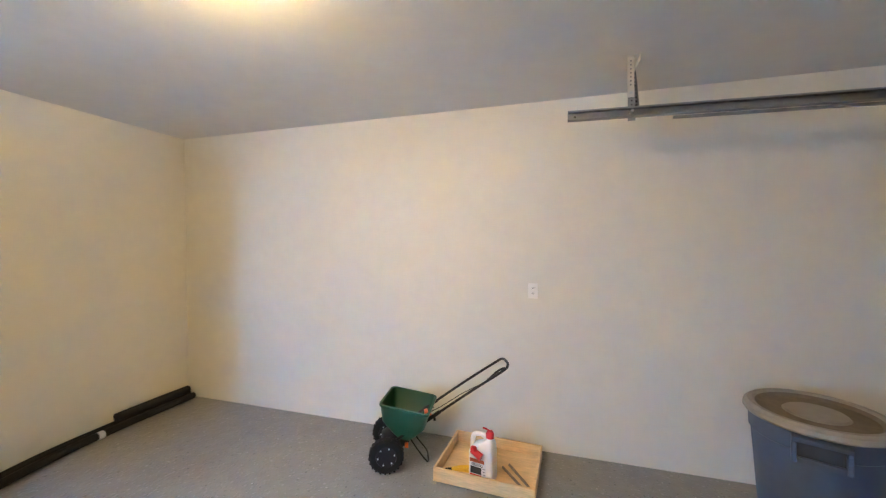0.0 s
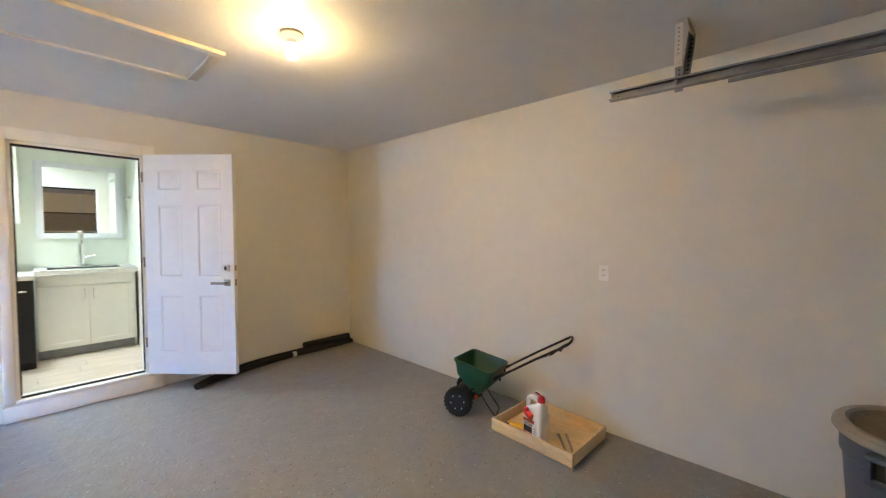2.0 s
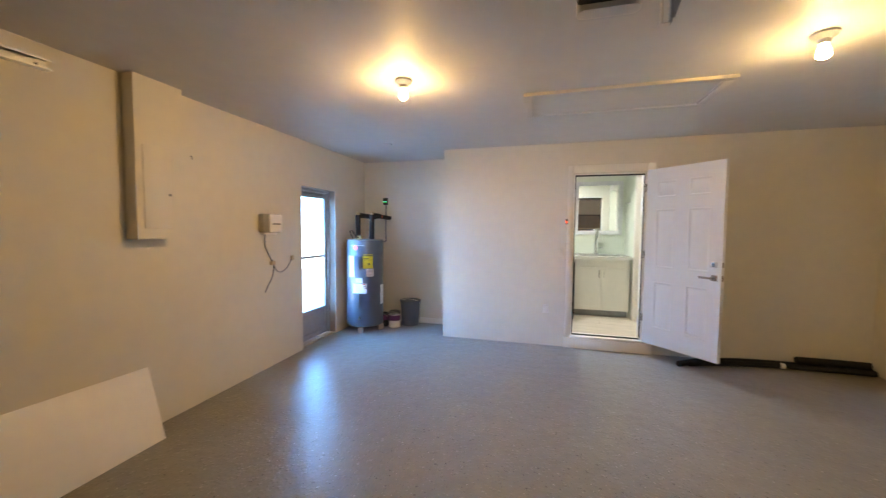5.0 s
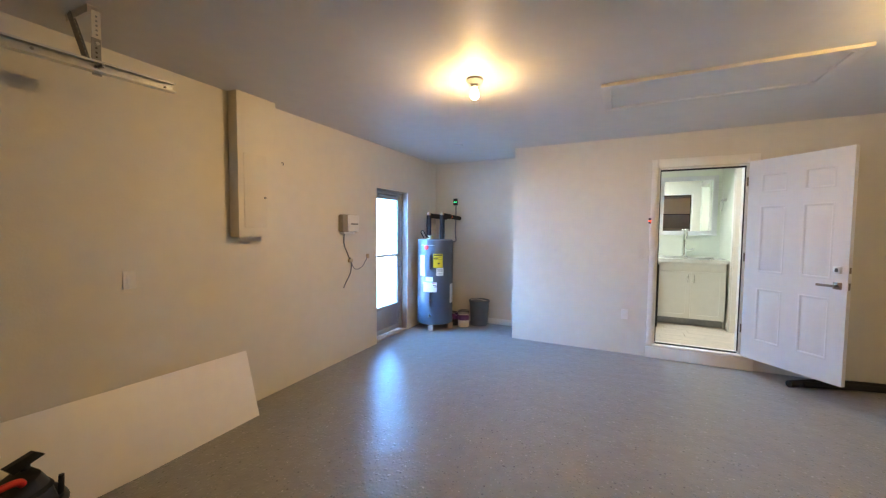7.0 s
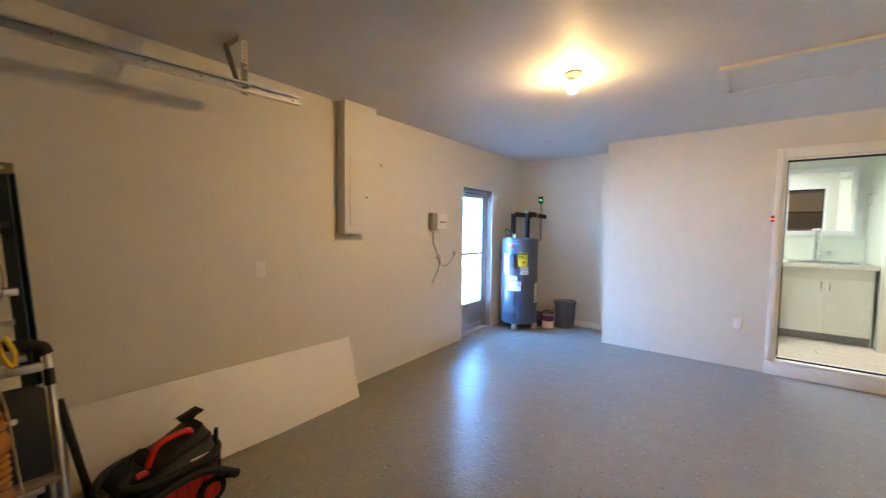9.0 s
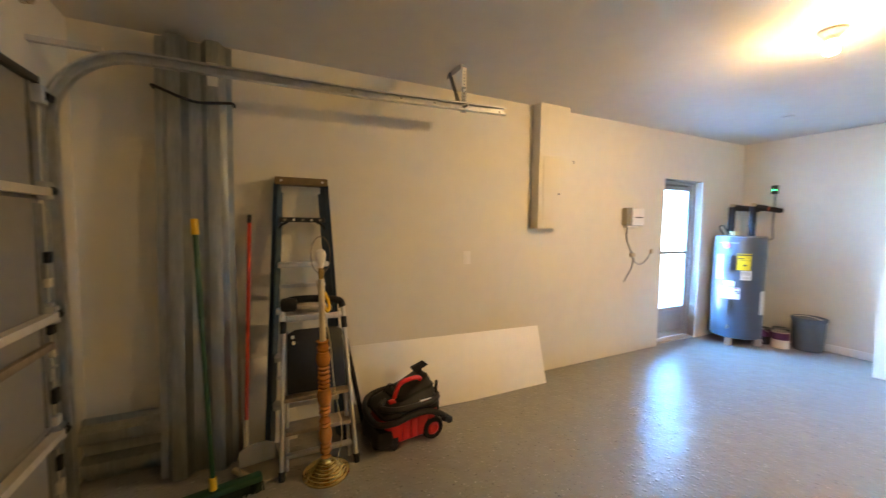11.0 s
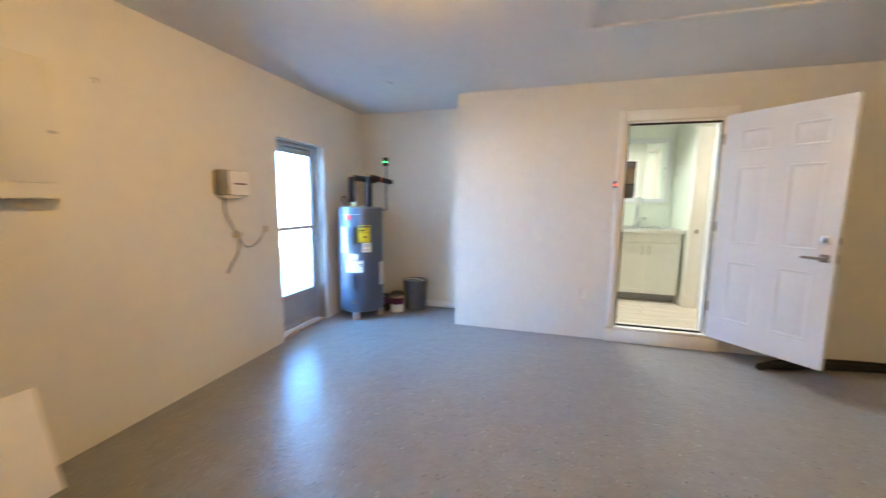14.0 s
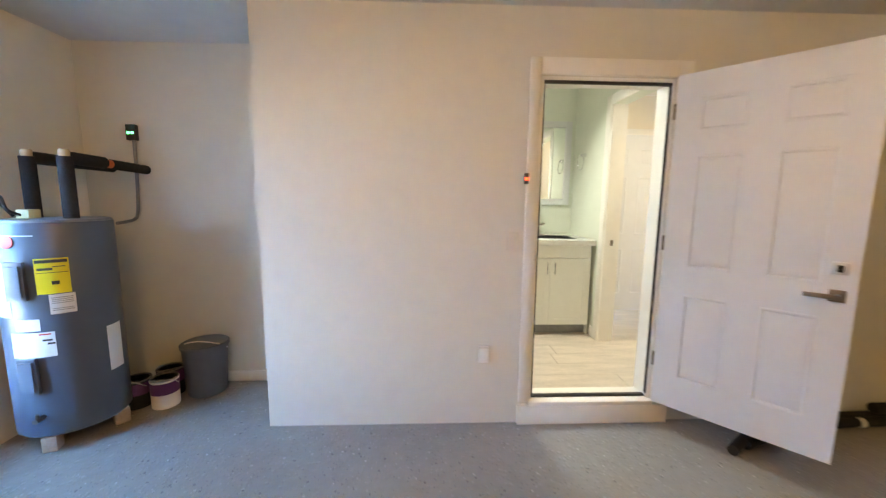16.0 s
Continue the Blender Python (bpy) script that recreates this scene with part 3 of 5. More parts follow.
box(-0.50, -0.12, 0.30, 0.415, 0, 0.035, bm=b)
part("slab", b, M_STONE, ctop)
b = box(-0.50, -0.12, -0.30, 0.30, -0.17, -0.165)
for a in ((-0.504, -0.50, -0.30, 0.30), (-0.12, -0.116, -0.30, 0.30), (-0.50, -0.12, -0.304, -0.30), (-0.50, -0.12, 0.30, 0.304)):
    box(*a, -0.17, 0.03, bm=b)
part("basin", b, M_ALU, ctop, "stainless steel basin")
fa = thing("faucet", "tall chrome kitchen faucet with a side lever", "faucet", pose(-5.16, 0.44, RF + 0.925))
part("body", lathe([(0, 0), (0.040, 0), (0.040, 0.02), (0.031, 0.03), (0.031, 0.15), (0, 0.15)], 20), M_CHROME, fa)
part("spout", tube([(0, 0, 0.12), (0, 0, 0.28), (0.02, 0, 0.37), (0.09, 0, 0.40), (0.15, 0, 0.36), (0.16, 0, 0.26)], 0.023), M_CHROME, fa)
part("lever", rod((0, 0.02, 0.09), (0.01, 0.12, 0.12), 0.014), M_CHROME, fa)
mr = thing("mirror", "white-framed rectangular mirror above the sink", "mirror", pose(RX, 0.465, 1.40))
part("glass", box(0, 0.012, -0.31, 0.31, 0.065, 0.815), M_MIRROR, mr, "silvered mirror glass")
for a in ((-0.375, -0.31, 0, 0.88), (0.31, 0.375, 0, 0.88), (-0.31, 0.31, 0, 0.065), (-0.31, 0.31, 0.815, 0.88)):
    part("frame_bar", box(0, 0.03, *a, 0.004), M_DOOR, mr)
tr = thing("towel_ring", "chrome towel ring on the utility wall", "towel ring", pose(-4.95, RY, 1.90))
part("mount", rod((0, 0, 0), (0, -0.05, 0), 0.02, 0.014), M_CHROME, tr)
part("ring", tube([(0.075 * math.cos(a), -0.05, -0.07 + 0.075 * math.sin(a)) for a in (radians(20 * k) for k in range(19))], 0.005, 8, steps=0), M_CHROME, tr)
uc = thing("upper_cabinet", "white wall cabinet above the worktop", "cabinet", pose(RX, -0.02, 1.56))
part("body", box(0, 0.30, -0.7, 0, 0, 0.80, 0.002), M_CABINET, uc)
part("door", box(0.302, 0.32, -0.698, -0.002, 0.002, 0.798, 0.003), M_CABINET, uc)
dwu = thing("dishwasher", "black dishwasher under a pale stone counter", "dishwasher", pose(-4.30, 0.06, RF))
part("body", box(-0.6, -0.02, -0.62, -0.002, 0.08, 0.86), M_DARK, dwu)
part("front", box(-0.018, 0.0, -0.61, -0.004, 0.08, 0.86, 0.004), M_DARK, dwu)
part("handle", rod((0.03, -0.56, 0.76), (0.03, -0.05, 0.76), 0.009), M_CHROME, dwu)
part("plinth", box(-0.6, -0.06, -0.62, -0.002, 0, 0.078), M_DARK, dwu)
single("side_counter", box(-4.92, -4.265, -0.63, 0.06, RF + 0.862, RF + 0.91, 0.003), M_STONE, "pale stone counter over the dishwasher", "worktop")

# ---- ceiling things ----
def bulb_fitting(x, y, mat, label):
    t = thing("ceiling_lamp", label, "ceiling lamp", pose(x, y, ceil_z(y)), group="bare bulbs on the ceiling")
    part("lampholder", lathe([(0, 0), (0.062, 0), (0.062, -0.012), (0.05, -0.022), (0.03, -0.034), (0.026, -0.055), (0, -0.055)], 28), M_WHITEP, t, "white porcelain lampholder")
    part("bulb_base", lathe([(0.0, -0.055), (0.014, -0.056), (0.015, -0.062), (0.024, -0.074), (0.0298, -0.090), (0.0306, -0.104), (0.0304, -0.1115), (0, -0.1115)], 24), M_NECK, t, "softly glowing frosted bulb neck")
    part("bulb", lathe([(0.0, -0.1116), (0.0303, -0.1116), (0.0285, -0.121), (0.022, -0.130), (0.010, -0.1365), (0, -0.1375)], 24), mat, t, "lit frosted bulb dome")
    return t


bulb_fitting(-1.092, 1.062, M_BULB, "lit bare bulb in a porcelain holder, ceiling near the house door")
bulb_fitting(-1.098, -1.38, M_BULB2, "lit bare bulb in a porcelain holder, ceiling near the outside door")
h = thing("attic_hatch", "white attic hatch with a plain trim frame", "attic hatch", pose(-1.91, 0.157, ceil_z(0.157), 0.46, 0, 0))
part("hatch_panel", box(-0.257, 0.257, -0.663, 0.663, -0.006, 0.0), M_CEIL, h)
for a in ((-0.32, -0.258, -0.727, 0.727), (0.258, 0.32, -0.727, 0.727), (-0.258, 0.258, -0.727, -0.665), (-0.258, 0.258, 0.665, 0.727)):
    part("trim_board", box(*a, -0.02, 0.0, 0.003), M_CEIL, h)
part("pine_strip", box(0.3205, 0.329, -0.725, 0.725, -0.024, -0.002), M_STRIP, h, "raw pine edge strip")
single("ceiling_cover", lathe([(0, 0), (0.055, 0), (0.052, -0.010), (0, -0.012)], 28), M_CEIL, "small round painted ceiling cover plate", "cover plate", m=pose(-2.93, -2.30, ceil_z(-2.3)))


def channel_track(points, w=0.052, d=0.042):
    """A C-shaped steel track swept along points in the x-z plane, open towards +y."""
    own = bmesh.new()
    h = w / 2
    prof = [(0, -h), (d, -h), (d, -h + 0.009), (d - 0.003, -h + 0.009), (d - 0.003, -h + 0.003), (0.003, -h + 0.003), (0.003, h - 0.003), (d - 0.003, h - 0.003), (d - 0.003, h - 0.009), (d, h - 0.009), (d, h), (0, h)]
    last = None
    for k, p in enumerate(points):
        a, c2 = points[max(k - 1, 0)], points[min(k + 1, len(points) - 1)]
        t = Vector((c2[0] - a[0], 0, c2[1] - a[1])).normalized()
        nrm = Vector((-t.z, 0, t.x))
        ring = [own.verts.new(Vector((p[0], 0, p[1])) + Vector((0, u, 0)) + nrm * v) for u, v in prof]
        if last:
            for j in range(len(ring)):
                own.faces.new((last[j], last[(j + 1) % len(ring)], ring[(j + 1) % len(ring)], ring[j]))
        else:
            own.faces.new(ring)
        last = ring
    own.faces.new(last[::-1])
    return own


def perforated(p0, p1, w=0.032):
    """A punched steel angle between two points, with dark holes."""
    m = along(p0, p1)
    length = (Vector(p1) - Vector(p0)).length
    own = box(-w / 2, w / 2, -0.0015, 0.0015, 0, length)
    box(w / 2 - 0.003, w / 2, 0.0015, w, 0, length, bm=own)
    bmesh.ops.transform(own, matrix=m, verts=own.verts)
    holes = bmesh.new()
    k = 0.03
    while k < length - 0.02:
        box(-0.006, 0.006, -0.004, 0.004, k, k + 0.014, bm=holes)
        k += 0.03
    bmesh.ops.transform(holes, matrix=m, verts=holes.verts)
    return own, holes


def punched(x, y, z0, z1):
    """A row of small dark holes up a strap."""
    own, z = bmesh.new(), z0
    while z < z1:
        box(x - 0.004, x + 0.004, y - 0.0035, y + 0.0035, z, z + 0.008, bm=own)
        z += 0.022
    return own


def track_side(y, face, label):
    """One side's track: face is +1 where the channel opens to +y."""
    t = thing("door_track", label, "garage track", group="garage door tracks")
    top = ceil_z(y)
    R, xv, zt = 0.34, 2.685, 2.205
    bend = [(xv - R + R * math.cos(a), zt - R + R * math.sin(a)) for a in (radians(90 * k / 12) for k in range(13))]
    line = [(xv, floor_z(xv) + 0.02), (xv, 0.8)] + bend + [(1.2, 2.216 if face > 0 else 2.23), (0.17, 2.252)]
    bm = channel_track(line)
    bmesh.ops.transform(bm, matrix=Matrix.Translation((0, y - face * 0.018, 0)) @ Matrix.Diagonal((1, face, 1, 1)), verts=bm.verts)
    # The north channel takes a darker steel tone than its south twin.
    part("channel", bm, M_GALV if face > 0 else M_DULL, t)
    ya, yb = y - face * 0.036, y - face * 0.02
    if face < 0:
        part("stiffener", loft([[(x, ya, z), (x, yb, z), (x, yb, z - 0.014), (x, ya, z - 0.014)] for x, z in ((0.72, 2.213), (1.2, 2.203), (2.3, 2.178))]), M_DULL, t, "thin steel stiffening angle")
    part("wall_angle", box(xv - 0.02, E, min(y - face * 0.045, y - face * 0.004), max(y - face * 0.045, y - face * 0.004), 0.0, 0.004), M_DULL, t)
    if face > 0:
        part("flag_angle", box(2.50, E, y - 0.075, y - 0.045, 2.225, 2.25), M_STRUT, t, "pale angle from the wall to the track")
    for z in (0.35, 0.95, 1.5):
        part("jamb_bracket", box(xv - 0.012, E, min(y - face * 0.04, y - face * 0.002), max(y - face * 0.04, y - face * 0.002), z, z + 0.06), M_GALV, t)
    yb = y - face * 0.022
    hang = part("hanger", box(0.492, 0.530, yb - 0.0015, yb + 0.0015, 2.205, 2.385), M_DULL, t, "dull steel hanger strap")
    part("punched_hole", punched(0.511, yb, 2.29, 2.375), M_INK, hang)
    top_strap = part("hanger_top", box(0.488, 0.524, yb - 0.0045, yb - 0.0018, 2.335, top - 0.004), M_STRUT, t, "hanger strap painted over")
    part("punched_hole", punched(0.506, yb - 0.003, 2.40, top - 0.02), M_DULL, top_strap)
    part("strap_bolt", rod((0.508, yb - 0.012, 2.36), (0.508, yb + 0.012, 2.36), 0.008, seg=10), M_GALV, hang)
    a, hs = perforated((0.540, yb - face * 0.015, 2.262), (0.545, yb - face * 0.150, top - 0.012), 0.032)
    brace = part("brace", a, M_DULL, t, "slanting punched steel angle")
    part("punched_hole", hs, M_INK if face < 0 else M_STRUT, brace)
    for x in (0.21, 0.52, 0.74, 0.98, 1.3):
        part("bolt", rod((x, y - face * 0.017, 2.25 - 0.02 * (x - 0.17)), (x, y - face * 0.012, 2.25 - 0.02 * (x - 0.17)), 0.007, seg=10), M_INK if x < 0.5 else M_DULL, t)
    ends = sorted((yb + face * 0.03, yb - face * 0.19))
    b = box(0.505, 0.552, *ends, top - 0.004, top + 0.002)
    box(0.549, 0.552, *ends, top - 0.036, top - 0.004, bm=b)
    part("ceiling_foot", b, M_STRUT, t, "painted steel angle screwed to the ceiling")
    part("bolt", rod((0.505, y + face * 0.035, 2.246), (0.505, y - face * 0.02, 2.246), 0.008), M_GALV, t)
    return t


track_side(-2.735, 1, "galvanised garage door track hung from the ceiling beside the outside wall")
track_side(2.375, -1, "garage door track hung from the ceiling over the bin, darker grey steel than its twin")

gd = thing("garage_door", "closed grey sectional garage door with white steel struts", "garage door", pose(2.725, 0, floor_z(2.72)))
GY0, GY1 = -2.70, 2.34
for k in range(4):
    z = 0.005 + k * 0.528
    bm = box(0.0, 0.03, GY0, GY1, z, z + 0.5277, 0.002)
    sec = part("section", bm, M_GDOOR, gd)
    n = 8
    for j in range(n + 1):
        y = GY0 + 0.03 + j * (GY1 - GY0 - 0.06) / n
        part("stile", box(-0.012, 0.0, y - 0.03, y + 0.03, z + 0.012, z + 0.51), M_DULL if j in (0, n) else M_GDOOR, sec)
for z in (0.475, 1.03, 1.60):
    b = box(-0.052, -0.013, GY0 + 0.02, GY1 - 0.02, z + 0.006, z + 0.009, 0)
    box(-0.052, -0.013, GY0 + 0.02, GY1 - 0.02, z + 0.038, z + 0.041, bm=b)
    box(-0.055, -0.052, GY0 + 0.02, GY1 - 0.02, z + 0.006, z + 0.041, bm=b)
    part("strut", b, M_STRUT, gd, "white horizontal stiffening strut")
part("joint_rail", box(-0.035, -0.012, GY0 + 0.02, GY1 - 0.02, 0.90, 0.935, 0.003), M_GREYWOOD, gd, "brown middle rail")
# Narrow black strip along the top edge of the door.
part("top_strip", box(-0.03, 0.0, GY0 + 0.01, GY1 - 0.01, 2.10, 2.13, 0.003), M_INK, gd, "black strip along the door top")
part("bottom_seal", box(-0.02, 0.02, GY0, GY1, 0.0, 0.03, 0.004), M_DARK, gd)
for k, z in enumerate((0.5, 1.06, 1.63, 2.05)):
    for y, s in ((GY0 + 0.02, -1), (GY1 - 0.02, 1)):
        r = part("roller_hinge", box(-0.05, -0.012, y - 0.03, y + 0.03, z - 0.04, z + 0.04, 0.006), M_GALV, gd)
        part("roller", rod((-0.045, y, z), (-0.045, y + s * 0.05, z), 0.02), M_DARK, r)
rng = random.Random(12)
for k in range(11):
    z, hgt = 0.20 + 0.11 * k, rng.uniform(0.035, 0.085)
    part("hinge_plate", box(-0.034, -0.012, GY0 - 0.012, GY0 + rng.uniform(0.02, 0.04), z, z + hgt, 0.004), (M_STRUT, M_DARK, M_GALV)[k % 3], gd)
op = thing("garage_opener", "dark garage door opener with a white light lens", "garage opener", pose(-0.092, -0.168, 2.295))
part("housing", box(0.02, 0.34, -0.115, 0.115, 0.02, 0.16, 0.012), M_DARK, op)
part("lens", loft([rounded(-0.005, 0, 0.035, 0.112, z, 0.03) for z in (0.0, 0.02, 0.08)]), M_WHITEP, op, "white translucent light lens")
part("vent", box(0.08, 0.26, -0.06, 0.06, 0.012, 0.022, 0.002), M_DULL, op)
for y in (-0.13, 0.13):
    part("hanger_strap", box(0.10, 0.13, y - 0.002, y + 0.002, 0.06, ceil_z(-0.17) - 2.30), M_GALV, op)
part("cross_bar", box(0.10, 0.13, -0.13, 0.13, 0.16, 0.165), M_GALV, op)
br = thing("opener_bracket", "punched steel bracket beside the opener", "bracket", pose(-0.42, 0.11, ceil_z(0.11)))
for y in (-0.016, 0.020):
    part("strap", box(-0.014, 0.014, y - 0.003, y + 0.003, -0.165, 0), M_STRUT if y < 0 else M_DULL, br)
part("strap_end", box(-0.014, 0.014, -0.013, 0.017, -0.168, -0.163), M_STRUT, br)
part("arm", box(-0.01, 0.01, 0.023, 0.085, -0.062, -0.044), M_DULL, br, "dark steel arm")
part("arm_gusset", prism([(0.023, -0.14), (0.036, -0.14), (0.062, -0.062), (0.023, -0.062)], 0.003, pose(0, 0, 0, 0, 0, 90)), M_DULL, br)
coil = thing("cable_coil", "coil of pale cable hung on the wall above the garage door", "cable coil", pose(E - 0.03, -2.70, 2.44))
part("coil", tube([(0.012 * math.sin(k * 0.7), (0.075 + 0.012 * math.sin(k * 1.7)) * math.cos(k * 0.42), (0.075 + 0.012 * math.cos(k * 1.3)) * math.sin(k * 0.42)) for k in range(62)], 0.006, 8, steps=2), M_CARD, coil)

# ---- north side ----
def wheel(parent, y, r=0.118, w=0.062, x=0.0):
    wl = part("wheel", lathe([(r * 0.60, -w / 2), (r * 0.86, -w / 2), (r * 0.97, -w * 0.34), (r, 0), (r * 0.97, w * 0.34), (r * 0.86, w / 2), (r * 0.60, w / 2), (r * 0.60, -w / 2)], 36, None, pose(x, y, r, 90, 0, 0)), M_RUBBER, parent, "black tyre")
    part("rim", lathe([(0, -w * 0.36), (r * 0.2, -w * 0.38), (r * 0.35, -w * 0.30), (r * 0.58, -w * 0.42), (r * 0.62, -w * 0.3), (r * 0.62, w * 0.3), (r * 0.58, w * 0.42), (r * 0.3, w * 0.3), (0, w * 0.36)], 28, None, pose(x, y, r, 90, 0, 0)), M_DARK, wl)
    lugs = bmesh.new()
    for k in range(22):
        for s in (-1, 1):
            a = 360 * (k + 0.25 * s) / 22
            box(r * 0.93, r * 1.0, min(0, s * w * 0.46), max(0, s * w * 0.46), -0.0055, 0.0055, bm=lugs)
            for v in list(lugs.verts)[-8:]:
                v.co = Matrix.Rotation(radians(a), 4, "Y") @ v.co
    bmesh.ops.transform(lugs, matrix=Matrix.Translation((x, y, r)), verts=lugs.verts)
    part("tread_lugs", lugs, M_RUBBER, wl)
    for k in range(6):
        a = radians(60 * k + 10)
        for s in (-1, 1):
            part("rim_bolt", rod((x + r * 0.48 * math.cos(a), y + s * w * 0.36, r + r * 0.48 * math.sin(a)), (x + r * 0.48 * math.cos(a), y + s * w * 0.47, r + r * 0.48 * math.sin(a)), 0.005, seg=8), M_ALU, wl)
    return wl


SX, SY = -1.06, 2.535
sp = thing("seed_spreader", "green push seed spreader with black wheels leaning on the wall", "seed spreader", pose(SX, SY, floor_z(SX), 0, 0, 22))
wheel(sp, -0.165)
wheel(sp, 0.165)
part("axle", rod((0, -0.14, 0.118), (0, 0.14, 0.118), 0.012), M_DARK, sp)
outer = [rounded(0.03, 0, 0.05, 0.05, 0.20, 0.03), rounded(0.03, 0, 0.085, 0.085, 0.245, 0.03), rounded(0.025, 0, 0.155, 0.145, 0.34, 0.035), rounded(0.02, 0, 0.175, 0.165, 0.44, 0.04), rounded(0.02, 0, 0.185, 0.175, 0.455, 0.04), rounded(0.02, 0, 0.185, 0.175, 0.47, 0.04)]
inner = [rounded(0.02, 0, 0.17, 0.16, 0.47, 0.035), rounded(0.025, 0, 0.145, 0.135, 0.345, 0.03), rounded(0.03, 0, 0.07, 0.07, 0.25, 0.03)]
bm = loft(outer + inner, None, (True, True))
bmesh.ops.transform(bm, matrix=pose(0.07, -0.01, -0.025, 0, 9, -15) @ Matrix.Diagonal((0.96, 0.98, 1.0, 1)), verts=bm.verts)
part("hopper", bm, M_GREEN, sp)
part("gear_housing", lathe([(0, 0.13), (0.05, 0.135), (0.075, 0.16), (0.07, 0.2), (0.04, 0.215), (0, 0.215)], 20, None, pose(0.03, 0, 0)), M_DARK, sp)
part("spinner", lathe([(0, 0.125), (0.10, 0.127), (0.10, 0.132), (0, 0.134)], 24, None, pose(0.06, 0, 0)), M_DARK, sp)
hx0, hz0, hx1, hz1 = 0.06, 0.185, 0.865, 0.675
part("handle", tube([(hx0, -0.105, hz0), (0.3, -0.115, 0.33), (0.6, -0.12, 0.515), (hx1 - 0.05, -0.12, hz1 - 0.035), (hx1, -0.095, hz1), (hx1 + 0.01, -0.015, hz1 + 0.006), (hx1, 0.06, hz1), (hx1 - 0.05, 0.085, hz1 - 0.035), (0.6, 0.085, 0.515), (0.3, 0.083, 0.33), (hx0, 0.08, hz0)], 0.0092, 12), M_DARK, sp, "black tube push handle")
for y in (-0.115, 0.083):
    part("tube_joint", rod((0.27, y, 0.312), (0.37, y, 0.374), 0.0135), M_DARK, sp)
    part("wing_nut", rod((0.33, y, 0.345), (0.335, y, 0.315), 0.009), M_DARK, sp)
part("trigger", rod((0.80, -0.04, 0.615), (0.715, -0.05, 0.545), 0.008), M_DARK, sp)
part("trigger_bracket", tube([(0.84, -0.09, 0.655), (0.81, -0.05, 0.625), (0.80, -0.03, 0.60), (0.785, -0.03, 0.575)], 0.008), M_DARK, sp)
part("control_cable", tube([(0.715, -0.05, 0.545), (0.55, -0.02, 0.46), (0.40, 0.01, 0.36), (0.28, 0.0, 0.31)], 0.003), M_DARK, sp)
part("rate_dial", box(0.268, 0.296, -0.03, 0.03, 0.312, 0.34, 0.008), M_ORANGE, sp, "orange rate control")
part("dial_pin", rod((0.27, -0.03, 0.29), (0.32, -0.02, 0.32), 0.012), M_ORANGE, sp)
part("axle_clip", box(0.125, 0.15, -0.125, -0.105, 0.135, 0.17, 0.006), M_ORANGE, sp, "orange clip")
part("stand", tube([(0.13, -0.085, 0.235), (0.215, -0.085, 0.10), (0.285, -0.08, 0.006), (0.292, 0.0, 0.004), (0.285, 0.08, 0.006), (0.215, 0.085, 0.10), (0.13, 0.085, 0.235)], 0.005, 8, steps=3), M_DARK, sp, "bent wire stand")

TX, TY = -0.325, 2.62
tray = thing("wooden_tray", "shallow pine drawer box lying on the floor", "wooden tray", pose(TX, TY, floor_z(TX), 0, 0.8, -3.5))
part("bottom", box(-0.31, 0.31, -0.245, 0.245, 0.012, 0.02), M_PINE, tray)
for a in ((-0.325, 0.325, -0.26, -0.245), (-0.325, 0.325, 0.245, 0.26), (-0.325, -0.31, -0.245, 0.245), (0.31, 0.325, -0.245, 0.245)):
    part("side_board", box(*a, 0.008, 0.098, 0.002), M_PINE, tray)
for x, y in ((-0.32, -0.265), (0.32, -0.265), (-0.32, 0.2), (0.32, 0.2)):
    part("corner_clip", box(x - 0.018, x + 0.018, y - 0.012, y + 0.012, 0.0, 0.010, 0.003), M_LID, tray)
part("screw_knot", rod((0.309, 0.17, 0.065), (0.306, 0.17, 0.065), 0.010), M_GREYWOOD, tray, "dark knot")
JX, JY = -0.355, 2.49
jug = thing("plastic_jug", "white weed-killer jug with red cap and trigger", "plastic jug", pose(JX, JY, floor_z(JX) + 0.022, 0, 0, -12))
bm = bmesh.new()
loft([rounded(0, 0, 0.080, 0.045, 0.0, 0.02), rounded(0, 0, 0.086, 0.05, 0.012, 0.022), rounded(0, 0, 0.086, 0.05, 0.175, 0.022), rounded(0.012, 0, 0.072, 0.047, 0.215, 0.022), rounded(0.045, 0, 0.036, 0.036, 0.25, 0.02), rounded(0.05, 0, 0.022, 0.022, 0.268, 0.018), rounded(0.05, 0, 0.02, 0.02, 0.285, 0.018)], bm)
part("bottle", bm, M_WHITEP, jug)
part("grip", tube([(-0.07, 0, 0.16), (-0.072, 0, 0.22), (-0.062, 0, 0.268), (-0.03, 0, 0.285), (0.01, 0, 0.282), (0.035, 0, 0.25)], 0.016, 12), M_WHITEP, jug)
part("cap", lathe([(0, 0.275), (0.026, 0.275), (0.026, 0.305), (0.018, 0.318), (0, 0.318)], 20, None, pose(0.05, 0, 0)), M_RED, jug, "red screw cap")
part("cap_lever", tube([(0.05, 0, 0.31), (0.03, 0, 0.325), (0.005, -0.01, 0.335)], 0.006), M_RED, jug)
b = rod((-0.055, -0.052, 0.195), (0.015, -0.062, 0.165), 0.021, 0.024)
box(-0.06, -0.02, -0.075, -0.045, 0.19, 0.225, 0.01, b)
part("sprayer", b, M_RED, jug, "red trigger sprayer strapped to the side")
lab = part("label", box(-0.072, 0.040, -0.0525, -0.0505, 0.012, 0.145, 0), M_LABELW, jug)
part("label_band", box(-0.070, 0.030, -0.0538, -0.0526, 0.118, 0.142), M_BRICKRED, lab, "dark red title band")
